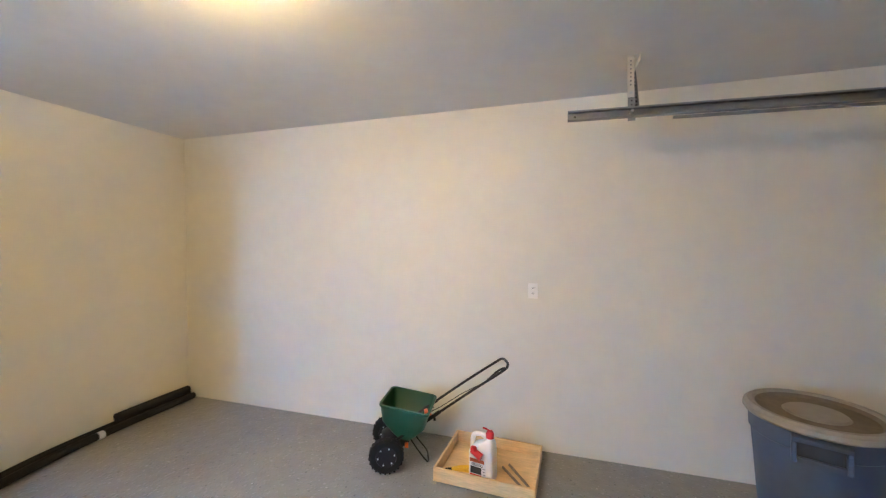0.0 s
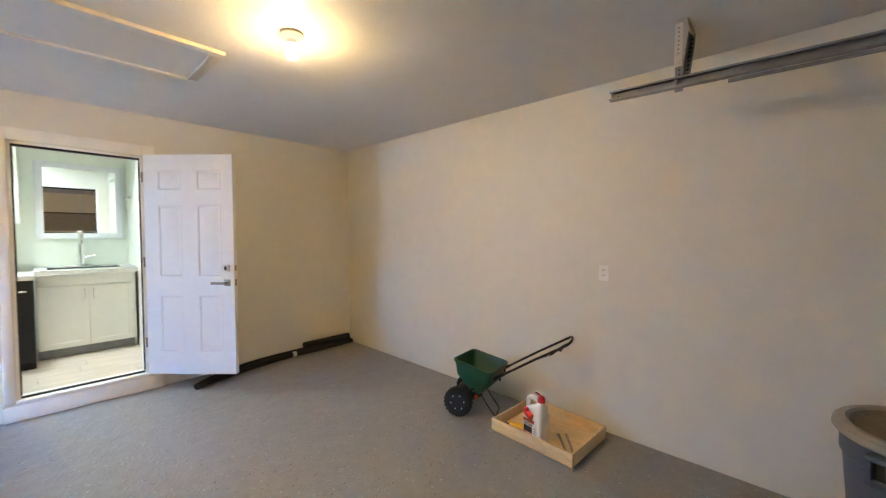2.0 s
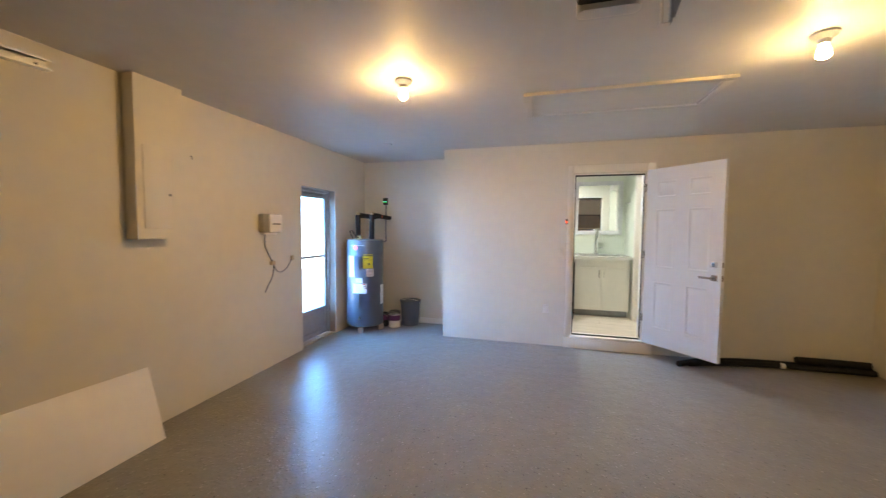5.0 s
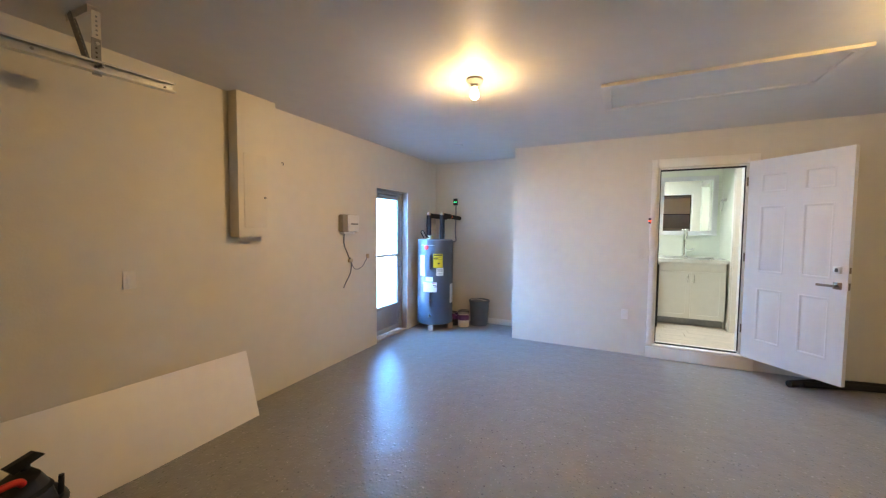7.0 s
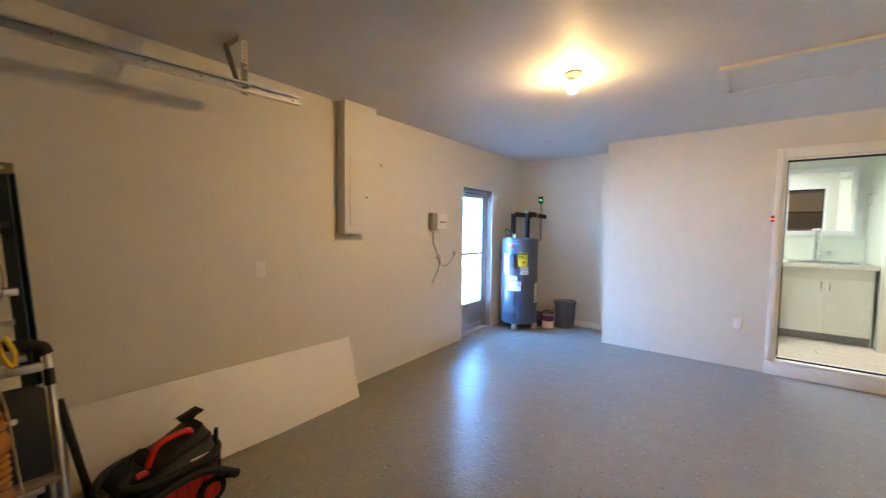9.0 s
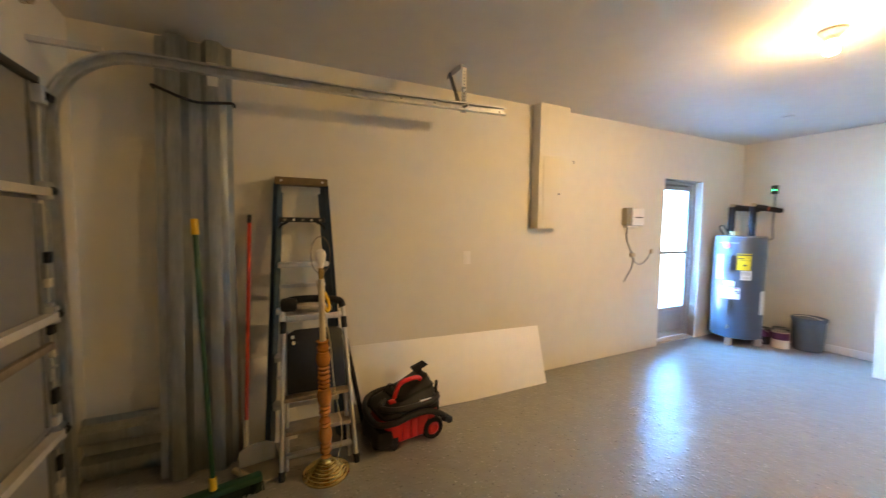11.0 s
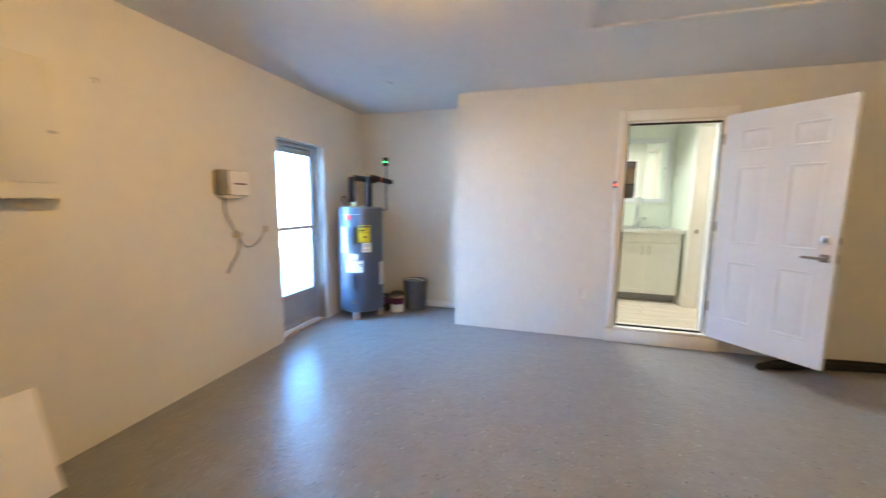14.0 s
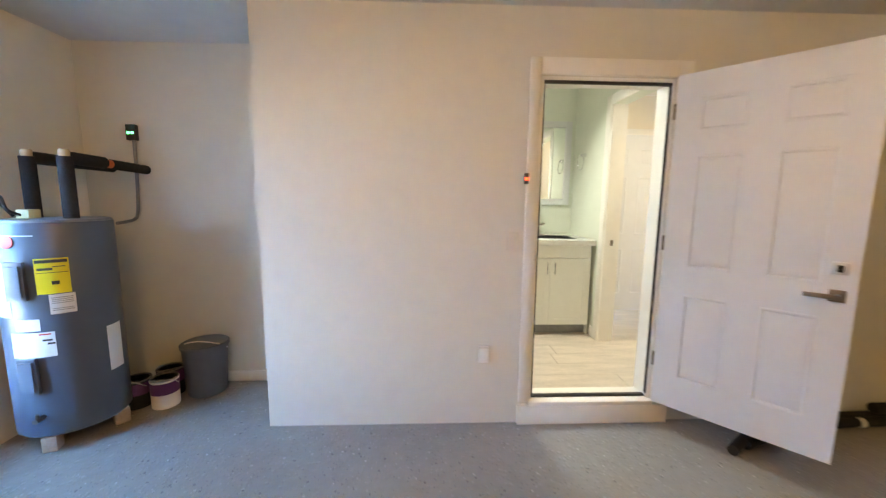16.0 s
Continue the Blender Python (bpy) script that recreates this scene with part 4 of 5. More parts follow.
part("label_band", box(-0.066, 0.010, -0.0538, -0.0526, 0.045, 0.09), M_INK, lab, "black picture block")
part("label_band", box(-0.070, 0.010, -0.0538, -0.0526, 0.014, 0.040), M_RED, lab, "red base block")
for k in range(4):
    part("text_bar", box(-0.06, 0.02 - 0.01 * (k % 2), -0.0538, -0.0526, 0.096 + k * 0.005, 0.098 + k * 0.005), M_INK, lab)
    part("text_bar", box(0.018, 0.038, -0.0538, -0.0526, 0.03 + k * 0.018, 0.034 + k * 0.018), M_DULL, lab)
tool = thing("garden_pruner", "yellow-handled garden hand tool lying in the tray", "garden tool", pose(-0.535, 2.485, floor_z(-0.5) + 0.024, 0, 0, 20))
part("grip", tube([(0.09, -0.02, 0.02), (0.03, -0.01, 0.025), (-0.03, 0.0, 0.022)], 0.014), M_YELLOW, tool)
part("grip", tube([(0.09, 0.03, 0.016), (0.03, 0.02, 0.022), (-0.03, 0.005, 0.022)], 0.013), M_YELLOW, tool)
part("blade", prism([(-0.11, 0.012), (-0.03, 0.008), (-0.02, 0.03), (-0.07, 0.03)], 0.01), M_DARK, tool)
for k, (x0, y0, x1, y1) in enumerate(((-0.24, 2.62, -0.10, 2.44), (-0.20, 2.66, -0.06, 2.46))):
    single("garden_stake", rod((x0, y0, floor_z(x0) + 0.033), (x1, y1, floor_z(x1) + 0.033), 0.008), M_GREYWOOD, "thin weathered garden stake lying in the tray", "stake", "stakes in the tray")

BX, BY = 1.43, 2.52
bn = thing("rubbish_bin", "large grey-blue round rubbish bin with a dusty lid", "rubbish bin", Matrix.Translation((BX, BY, floor_z(BX))) @ pose(0, 0, 0, 0, 0, 25) @ Matrix.Diagonal((1.0, 1.0, 0.950, 1)))
part("tub", lathe([(0, 0.0), (0.215, 0.0), (0.225, 0.01), (0.268, 0.58), (0.278, 0.59), (0.28, 0.695), (0.27, 0.705), (0.255, 0.69), (0.21, 0.02), (0, 0.02)], 48), M_BIN, bn)
lid = part("lid", lathe([(0.300, 0.690), (0.306, 0.70), (0.302, 0.722), (0.285, 0.738), (0.262, 0.738), (0.250, 0.728)], 48), M_LID, bn, "pale grey lid with dirt in its dish")
part("lid_dish", lathe([(0.250, 0.728), (0.235, 0.712), (0.15, 0.708), (0.135, 0.712)], 48), M_LIDDUST, lid, "dirty sunken ring")
part("lid_crown", lathe([(0.135, 0.712), (0.125, 0.722), (0.06, 0.728), (0, 0.729)], 48), M_LID, lid)
for a in (-90 - 25 - 25, 90 - 25 - 25):
    m = pose(0, 0, 0, 0, 0, a)
    hd2 = box(0.262, 0.318, -0.105, 0.105, 0.655, 0.678, 0.005)
    box(0.25, 0.318, -0.105, -0.085, 0.55, 0.655, 0.004, hd2)
    box(0.25, 0.318, 0.085, 0.105, 0.55, 0.655, 0.004, hd2)
    box(0.296, 0.318, -0.085, 0.085, 0.55, 0.58, 0.004, hd2)
    bmesh.ops.transform(hd2, matrix=m, verts=hd2.verts)
    part("grip", hd2, M_BIN, bn)
    # Black plate behind the grip puts the hollow's shade into the colour.
    dk = box(0.268, 0.282, -0.084, 0.084, 0.56, 0.655)
    bmesh.ops.transform(dk, matrix=m, verts=dk.verts)
    part("grip_hollow_shade", dk, M_INK, bn)


def pipe_lagging(points, r, label):
    return single("foam_pipe_lagging", tube(points, r, 14), M_BLACKFOAM, label, "pipe insulation", "lengths of pipe lagging by the wall")


pipe_lagging([(-3.08, 1.06, 0.026), (-3.25, 1.35, 0.030), (-3.36, 1.75, 0.031), (-3.39, 2.2, 0.031), (-3.385, 2.93, 0.031)], 0.031, "long black foam pipe lagging lying along the wall")
pipe_lagging([(-3.13, 1.18, 0.026), (-3.24, 1.55, 0.029), (-3.31, 1.95, 0.029), (-3.325, 2.3, 0.030), (-3.32, 2.92, 0.030)], 0.029, "black foam pipe lagging curving over the floor")
pipe_lagging([(-3.375, 2.27, 0.093), (-3.37, 2.6, 0.095), (-3.365, 2.90, 0.093)], 0.036, "short thick black foam lagging lying on top")
for x, y in ((-3.316, 2.12), ):
    single("paper_label", rod((x, y - 0.02, 0.030), (x, y + 0.02, 0.030), 0.0305), M_LABELW, "white paper label round the lagging", "label")


def wall_plate(name, m, label, category, kind_of, mat=M_WHITEP):
    t = thing(name, label, category, m)
    part("plate", box(-0.036, 0.036, 0, 0.006, -0.058, 0.058, 0.0018), mat, t)
    if kind_of == "outlet":
        for z in (-0.02, 0.02):
            s = part("socket", box(-0.017, 0.017, 0.006, 0.009, z - 0.014, z + 0.014, 0.0012), M_WHITEP, t)
            for x in (-0.006, 0.006):
                part("slot", box(x - 0.0015, x + 0.0015, 0.009, 0.0096, z - 0.005, z + 0.006), M_INK, s)
    elif kind_of == "switch":
        part("rocker", box(-0.016, 0.016, 0.006, 0.010, -0.033, 0.033, 0.0015), mat, t)
    else:
        part("cover", box(-0.034, 0.034, 0.006, 0.018, -0.045, 0.045, 0.004), M_WHITEP, t)
    return t


wall_plate("wall_outlet", pose(-0.053, N, 1.160, 0, 0, 180), "white double wall outlet above the spreader", "wall outlet", "outlet")
wall_plate("wall_switch", pose(0.212, S, 1.122), "white rocker switch on the bare wall", "wall switch", "switch")
wall_plate("wall_outlet", pose(W, -0.348, 0.472, 0, 0, -90), "white wall outlet low beside the house door", "wall outlet", "cover")
wall_plate("wall_switch", pose(W, -0.185, 1.195, 0, 0, -90), "pale wall switch beside the house door", "wall switch", "switch", M_WALL)
al = thing("door_alarm", "tiny black door alarm with a red light", "door alarm", pose(W + 0.018, -0.122, 1.575, 0, 0, -90))
part("case", box(-0.013, 0.013, 0, 0.02, -0.032, 0.032, 0.004), M_INK, al)
part("red_light", box(-0.012, 0.012, 0.02, 0.023, -0.010, 0.006, 0.001), M_LEDR, al, "glowing red light")

# ---- heater alcove ----
HX, HY, HR = -3.472, -2.898, 0.262
wh = thing("water_heater", "tall grey electric water heater with yellow and white labels", "water heater", pose(HX, HY, 0.09))
part("tank", lathe([(0, 0), (HR - 0.012, 0), (HR, 0.012), (HR, 1.203), (HR - 0.004, 1.211), (0, 1.211)], 64), M_HEATER, wh)
part("top_cap", lathe([(0.0, 1.212), (HR - 0.004, 1.212), (HR - 0.012, 1.224), (0, 1.230)], 64), M_DULL, wh)


def on_tank(angle, width, z0, z1, mat, name, parent, out=0.0015, label="", r=HR, thick=0.0012):
    """A patch that hugs the tank's round side."""
    half = width / r / 2
    a0 = radians(angle)
    own = bmesh.new()
    n = 10
    grid = []
    for rr in (r + out, r + out + thick):
        grid.append([[own.verts.new((rr * math.cos(a0 - half + 2 * half * k / n), rr * math.sin(a0 - half + 2 * half * k / n), z)) for k in range(n + 1)] for z in (z0, z1)])
    for k in range(n):
        own.faces.new((grid[1][0][k], grid[1][0][k + 1], grid[1][1][k + 1], grid[1][1][k]))
        own.faces.new((grid[0][0][k], grid[0][1][k], grid[0][1][k + 1], grid[0][0][k + 1]))
        for s in (0, 1):
            own.faces.new((grid[0][s][k], grid[0][s][k + 1], grid[1][s][k + 1], grid[1][s][k]))
    for k in (0, n):
        own.faces.new((grid[0][0][k], grid[1][0][k], grid[1][1][k], grid[0][1][k]))
    return part(name, own, mat, parent, label)


ye = on_tank(36, 0.135, 0.825, 1.02, M_LABELY, "energy_label", wh, label="yellow energy label with black print")
on_tank(36, 0.125, 0.995, 1.012, M_INK, "text_bar", ye, 0.0028)
on_tank(30, 0.06, 0.955, 0.968, M_INK, "text_bar", ye, 0.0028)
on_tank(42, 0.05, 0.972, 0.976, M_INK, "text_bar", ye, 0.0028)
on_tank(36, 0.125, 0.94, 0.943, M_INK, "text_bar", ye, 0.0028)
on_tank(38, 0.03, 0.875, 0.895, M_INK, "text_bar", ye, 0.0028)
wl2 = on_tank(42, 0.105, 0.71, 0.82, M_LABELW, "notice_label", wh, label="white notice label")
for z in (0.80, 0.79, 0.78, 0.77, 0.74, 0.73):
    on_tank(42, 0.085, z, z + 0.003, M_DULL, "text_bar", wl2, 0.0028)
wl3 = on_tank(10, 0.20, 0.475, 0.615, M_LABELW, "warning_label", wh, label="white warning label with red and black print")
on_tank(23, 0.05, 0.60, 0.607, M_RED, "text_bar", wl3, 0.0028)
on_tank(25, 0.04, 0.565, 0.575, M_INK, "text_bar", wl3, 0.0028)
on_tank(28, 0.03, 0.545, 0.555, M_INK, "text_bar", wl3, 0.0028)
on_tank(8, 0.11, 0.625, 0.69, M_LABELW, "notice_label", wh, label="small white notice label")
on_tank(92, 0.10, 0.30, 0.58, M_LABELW, "notice_label", wh, label="white rating label")
on_tank(-18, 0.10, 0.70, 1.0, M_PALEY, "instruction_label", wh, label="pale yellow instruction label")
on_tank(2, 0.20, 1.140, 1.146, M_ALU, "trim_line", wh)
a = radians(-2)
bm = lathe([(0, 0.0), (0.036, 0.0), (0.036, 0.004), (0, 0.006)], 24, None, along((HR * math.cos(a) * 0.998, HR * math.sin(a) * 0.998, 1.112), (HR * math.cos(a) * 1.1, HR * math.sin(a) * 1.1, 1.112)))
part("badge", bm, M_RED, wh, "round red maker's badge")
for z in (0.80, 0.27):
    pnl = on_tank(4, 0.085, z, z + 0.205, M_HEATER, "access_cover", wh, 0.0, r=HR, thick=0.022)
    on_tank(4, 0.06, z + 0.02, z + 0.185, M_HEATER, "cover_rib", pnl, 0.022, r=HR, thick=0.008)
b = rod((HR - 0.01, 0.05, 0.13), (HR + 0.05, 0.06, 0.13), 0.014)
rod((HR + 0.035, 0.06, 0.13), (HR + 0.035, 0.06, 0.165), 0.009, bm=b)
part("drain_valve", b, M_NICKEL, wh, "small drain valve")
part("element_box", box(0.08, 0.15, -0.06, 0.01, 1.229, 1.278, 0.006), M_PALEY, wh, "pale plastic wire box")
for k, (a, x, y) in enumerate(((0, -3.255, -2.855), (120, -3.52, -2.68), (240, -3.62, -3.06))):
    single("support_block", box(-0.04, 0.04, -0.035, 0.035, 0.0, 0.09, 0.006), M_BLOCK, "small pale block under the water heater", "support block", "blocks under the heater", m=pose(x, y, 0, 0, 0, 20 + a))
pz = 1.663
for k, (px, py, ey) in enumerate(((-3.475, -3.01, -3.0), (-3.445, -2.775, -2.765))):
    p = thing("insulated_pipe", "black foam-insulated water pipe rising from the heater to the wall", "pipe", group="heater pipes")
    part("riser_lagging", rod((px, py, 1.318), (px, py, pz + 0.005), 0.036), M_BLACKFOAM, p)
    part("elbow", lathe([(0, -0.02), (0.024, -0.02), (0.027, 0.03), (0.022, 0.044), (0, 0.046)], 16, None, pose(px, py, pz)), M_CARD, p, "pale elbow joint")
    part("cross_lagging", rod((px - 0.01, py, pz), (-3.70 if k else BACK, py + 0.004, pz - 0.008), 0.037), M_BLACKFOAM, p)
    if k:
        part("valve", rod((-3.70, py + 0.004, pz - 0.008), (-3.75, py + 0.005, pz - 0.012), 0.027), M_ORANGE, p, "red valve")
        part("end_lagging", rod((-3.75, py + 0.005, pz - 0.012), (BACK, ey, pz - 0.025), 0.032), M_BLACKFOAM, p)
cnd = single("flex_conduit", tube([(BACK + 0.02, -2.82, 1.86), (BACK + 0.025, -2.82, 1.6), (BACK + 0.035, -2.82, 1.45), (-3.97, -2.79, 1.33), (-3.86, -2.74, 1.285), (-3.71, -2.735, 1.27)], 0.011, 10), M_DULL, "grey flexible conduit from heater to wall box", "conduit")
cab2 = single("black_lead", tube([(-3.40, -3.05, 1.325), (-3.36, -3.08, 1.415), (-3.32, -3.02, 1.435), (-3.28, -2.95, 1.365), (-3.35, -2.93, 1.33)], 0.008, 8), M_DARK, "short black lead on top of the heater", "lead")
sn = thing("leak_alarm", "small black wall sensor with green lights", "sensor", pose(BACK, -2.83, 1.90, 0, 0, -90))
part("case", box(-0.035, 0.035, 0, 0.035, -0.055, 0.055, 0.006), M_INK, sn)
part("green_light", box(-0.024, -0.004, 0.035, 0.038, -0.012, 0.004, 0.001), M_LEDG, sn, "glowing green light")
part("green_light", box(0.004, 0.024, 0.035, 0.038, -0.012, 0.004, 0.001), M_LEDG, sn, "glowing green light")
bk = thing("lidded_bucket", "grey plastic bucket with a closed lid and wire handle", "bucket", pose(-3.91, -2.355, 0))
part("pail", lathe([(0, 0), (0.125, 0), (0.13, 0.01), (0.15, 0.34), (0.156, 0.35), (0.156, 0.365), (0.148, 0.365), (0.125, 0.02), (0, 0.02)], 36), M_BUCKET, bk)
part("lid", lathe([(0.160, 0.358), (0.161, 0.378), (0.15, 0.384), (0.14, 0.378), (0, 0.378)], 36), M_BUCKET, bk)
part("handle", tube([(-0.02, -0.155, 0.33), (0.04, -0.12, 0.38), (0.06, 0.0, 0.405), (0.04, 0.12, 0.38), (-0.02, 0.155, 0.33)], 0.004, 8), M_WHITEP, bk, "pale wire handle")


def paint_tin(x, y, r, hgt, mat, label, turn=0):
    t = thing("paint_tin", label, "paint tin", pose(x, y, 0, 0, 0, turn), group="paint tins by the heater")
    part("can", lathe([(0, 0), (r - 0.003, 0), (r, 0.004), (r, hgt - 0.006), (r + 0.003, hgt), (0, hgt)], 32), M_DARK if mat is not M_WHITEP else M_WHITEP, t)
    part("band", lathe([(r + 0.0008, hgt * 0.52), (r + 0.0018, hgt * 0.52), (r + 0.0018, hgt - 0.012), (r + 0.0008, hgt - 0.012), (r + 0.0008, hgt * 0.52)], 32), M_PURPLE, t, "dark purple label band")
    part("lid", lathe([(0, hgt), (r - 0.012, hgt), (r - 0.012, hgt + 0.006), (r, hgt + 0.006), (r, hgt)], 32), M_DULL, t)
    part("bail", tube([(0, -r - 0.003, hgt * 0.8), (r * 0.6, -r * 0.8, hgt * 1.02), (r, 0, hgt * 1.10), (r * 0.6, r * 0.8, hgt * 1.02), (0, r + 0.003, hgt * 0.8)], 0.003, 8), M_ALU, t)
    return t


paint_tin(-3.72, -2.535, 0.084, 0.195, M_WHITEP, "white paint tin with a purple band on the floor", 10)
paint_tin(-3.88, -2.60, 0.084, 0.195, M_DARK, "black paint tin behind the white one", 40)
paint_tin(-3.72, -2.72, 0.084, 0.19, M_DARK, "black paint tin close beside the heater", -20)

# ---- south side ----
ep = thing("panel_box", "painted boxed-in electrical panel hanging on the wall", "electrical panel", pose(0, S, 0))
PB = 0.105
b = loft([[(-0.765, 0, 1.385), (-0.472, 0, 1.385), (-0.472, PB, 1.385), (-0.765, PB, 1.385)], [(-0.83, 0, TOP), (-0.472, 0, TOP), (-0.472, PB, TOP), (-0.83, PB, TOP)]])
part("casing", b, M_WALL, ep)
part("door", box(-0.725, -0.52, PB, PB + 0.006, 1.46, 2.05, 0.002), M_WALL, ep, "flush painted cover")
part("latch", box(-0.715, -0.695, PB + 0.006, PB + 0.016, 1.70, 1.715, 0.003), M_DULL, ep)
mt = thing("control_box", "beige wall-mounted control box with a dark slot", "control box", pose(-1.845, S, 1.40))
part("case", box(-0.135, 0.135, 0, 0.075, 0.02, 0.215, 0.02), M_LID, mt)
part("front", box(-0.13, 0.06, 0.072, 0.088, 0.025, 0.21, 0.012), M_WHITEP, mt)
part("slot", box(-0.10, 0.02, 0.088, 0.0895, 0.105, 0.117), M_INK, mt)
part("base", box(-0.08, 0.10, 0, 0.06, 0.0, 0.024, 0.005), M_WHITEP, mt)
lead = thing("control_lead", "grey cable with a clip hanging under the control box", "cable")
part("cable", tube([(-1.78, S + 0.03, 1.405), (-1.80, S + 0.012, 1.28), (-1.88, S + 0.010, 1.14), (-1.92, S + 0.010, 1.06), (-1.90, S + 0.012, 0.95), (-1.83, S + 0.012, 0.86), (-1.78, S + 0.02, 0.80)], 0.0062, 8), M_DULL, lead)
part("cable", tube([(-1.90, S + 0.012, 1.13), (-1.95, S + 0.012, 1.02), (-2.03, S + 0.012, 0.985), (-2.13, S + 0.012, 1.02), (-2.21, S + 0.012, 1.11)], 0.0048, 8), M_DULL, lead)
part("clip", box(-1.94, -1.87, S, S + 0.022, 1.075, 1.115, 0.004), M_CARD, lead)
part("clip", box(-2.245, -2.205, S, S + 0.022, 1.10, 1.155, 0.004), M_CARD, lead)

single("wall_hook", tube([(-0.978, S, 2.05), (-0.978, S + 0.014, 2.05), (-0.978, S + 0.02, 2.035), (-0.978, S + 0.014, 2.026)], 0.004, 8), M_DULL, "tiny steel hook in the bare wall", "hook")

BZ0 = floor_z(0.35)
bd = single("leaning_board", box(-0.90, 0.90, 0, 0.018, 0, 0.548, 0.0015), M_BOARD, "long white laminate board leaning against the wall", "board", m=Matrix.Translation((0.37, -2.975, BZ0 + 0.003)) @ pose(0, 0, 0, 0, 0.83, 179.3) @ pose(0, 0, 0, -17.5, 0, 0))

# corrugated steel sheets
def corrugated(width, length, waves, deep, thick=0.0015, flat=0.35):
    """A ribbed steel sheet: ribs run along z."""
    own = bmesh.new()
    n = waves * 12
    prof = []
    for k in range(n + 1):
        u = k / n
        ph = (u * waves) % 1
        s = 0.5 - 0.5 * math.cos(2 * math.pi * ph)
        s = min(1, max(0, (s - 0.5) * (1 + 2.4 * flat) + 0.5))
        prof.append((u * width - width / 2, s * deep))
    rings = []
    for z in (0, length):
        rings.append([own.verts.new((x, y, z)) for x, y in prof] + [own.verts.new((x, y - thick, z)) for x, y in reversed(prof)])
    m2 = len(rings[0])
    for j in range(m2):
        own.faces.new((rings[0][j], rings[0][(j + 1) % m2], rings[1][(j + 1) % m2], rings[1][j]))
    own.faces.new(rings[0][::-1])
    own.faces.new(rings[1])
    return own


ST = thing("shutter_panels", "stack of tall corrugated steel storm shutter panels against the wall", "shutter panels", pose(2.165, -2.925, floor_z(2.16)))
lean = math.degrees(math.atan2(0.20, 2.53))
for k in range(4):
    bm = corrugated(0.39, 2.575 - 0.012 * k, 2, 0.066)
    bmesh.ops.transform(bm, matrix=pose(0.004 * k, -0.012 * k, 0.0, lean, 0, 0), verts=bm.verts)
    sh = part("panel", bm, M_SHUTTER, ST)
    if k == 0:
        for x in (-0.165, 0.0, 0.165):
            hb = rod((x, 0.003, 2.42), (x, 0.0105, 2.42), 0.011, seg=10)
            bmesh.ops.transform(hb, matrix=pose(0, 0, 0, lean, 0, 0), verts=hb.verts)
            part("key_hole", hb, M_INK, sh)
        tg = box(-0.125, -0.07, 0.0665, 0.068, 2.30, 2.44)
        bmesh.ops.transform(tg, matrix=pose(0, 0, 0, lean, 0, 0), verts=tg.verts)
        part("paper_tag", tg, M_LABELW, sh, "white paper tag")
part("strap", tube([(0.208, -0.22, 2.27), (0.205, -0.15, 2.268), (0.14, -0.105, 2.235), (0.0, -0.10, 2.19), (-0.12, -0.105, 2.20), (-0.195, -0.13, 2.215), (-0.205, -0.22, 2.22)], 0.0085, 10), M_DARK, ST, "black rubber strap")
LS = thing("short_shutters", "short corrugated steel sheets lying in the corner", "shutter panels", pose(2.755, -3.06, floor_z(2.6)))
for k in range(2):
    bm = corrugated(0.36, 0.42, 2, 0.06)
    bmesh.ops.transform(bm, matrix=pose(0.0, -0.05 + 0.02 * k, 0.18, 0, -90, 0) , verts=bm.verts)
    part("panel", bm, M_SHUTTER, LS)

# push broom
bmz = floor_z(2.07)
brm = thing("push_broom", "green push broom with yellow ferrules leaning on the shutters", "broom", pose(2.07, -2.575, bmz, 0, 0, -4))
p0, p1 = Vector((0.0, 0.0, 0.082)), Vector((0.11, -0.30, 1.50))
part("handle", rod(p0, p1, 0.0125), M_GREEN, brm, "green metal handle")
part("sleeve", rod(p0.lerp(p1, 0.62), p0.lerp(p1, 0.95), 0.016), M_GREEN, brm)
part("end_cap", rod(p1 - (p1 - p0).normalized() * 0.09, p1, 0.021), M_YELLOW, brm, "yellow hanging cap")
part("ferrule", rod(p0 - Vector((0, 0, 0.01)), p0 + (p1 - p0).normalized() * 0.06, 0.019), M_YELLOW, brm, "yellow ferrule")
turn = pose(0, 0, 0, 0, 0, 15)
b = box(-0.235, 0.235, -0.035, 0.035, 0.046, 0.082, 0.012)
bmesh.ops.transform(b, matrix=turn, verts=b.verts)
part("head", b, M_BROOM, brm, "dark green block")
rng = random.Random(4)
bm = bmesh.new()
for k in range(560):
    x, y = rng.uniform(-0.232, 0.232), rng.uniform(-0.036, 0.036)
    lx, ly = rng.uniform(-0.006, 0.006), y * 0.25 + rng.uniform(-0.006, 0.006)
    rod((x, y, 0.05), (x + lx, y + ly, rng.uniform(0.0, 0.006)), 0.004, 0.005, 4, bm)
bmesh.ops.transform(bm, matrix=turn, verts=bm.verts)
part("bristles", bm, M_BRISTLE, brm)
# upright dustpan with long red pole
rp = thing("red_pole", "long red pole with a black cap leaning on the wall", "pole")
q0, q1 = Vector((1.93, -2.86, floor_z(1.93) + 0.004)), Vector((1.888, -3.14, 1.455))
part("lower_section", rod(q0, q0.lerp(q1, 0.20), 0.012), M_REDPOLE, rp)
part("bare_section", rod(q0.lerp(q1, 0.06), q0.lerp(q1, 0.17), 0.0125), M_WHITEP, rp, "pale worn sleeve")
part("upper_section", rod(q0.lerp(q1, 0.20), q0.lerp(q1, 0.965), 0.0125), M_REDPOLE, rp)
part("cap", rod(q0.lerp(q1, 0.965), q1, 0.0145), M_DARK, rp, "black plastic cap")
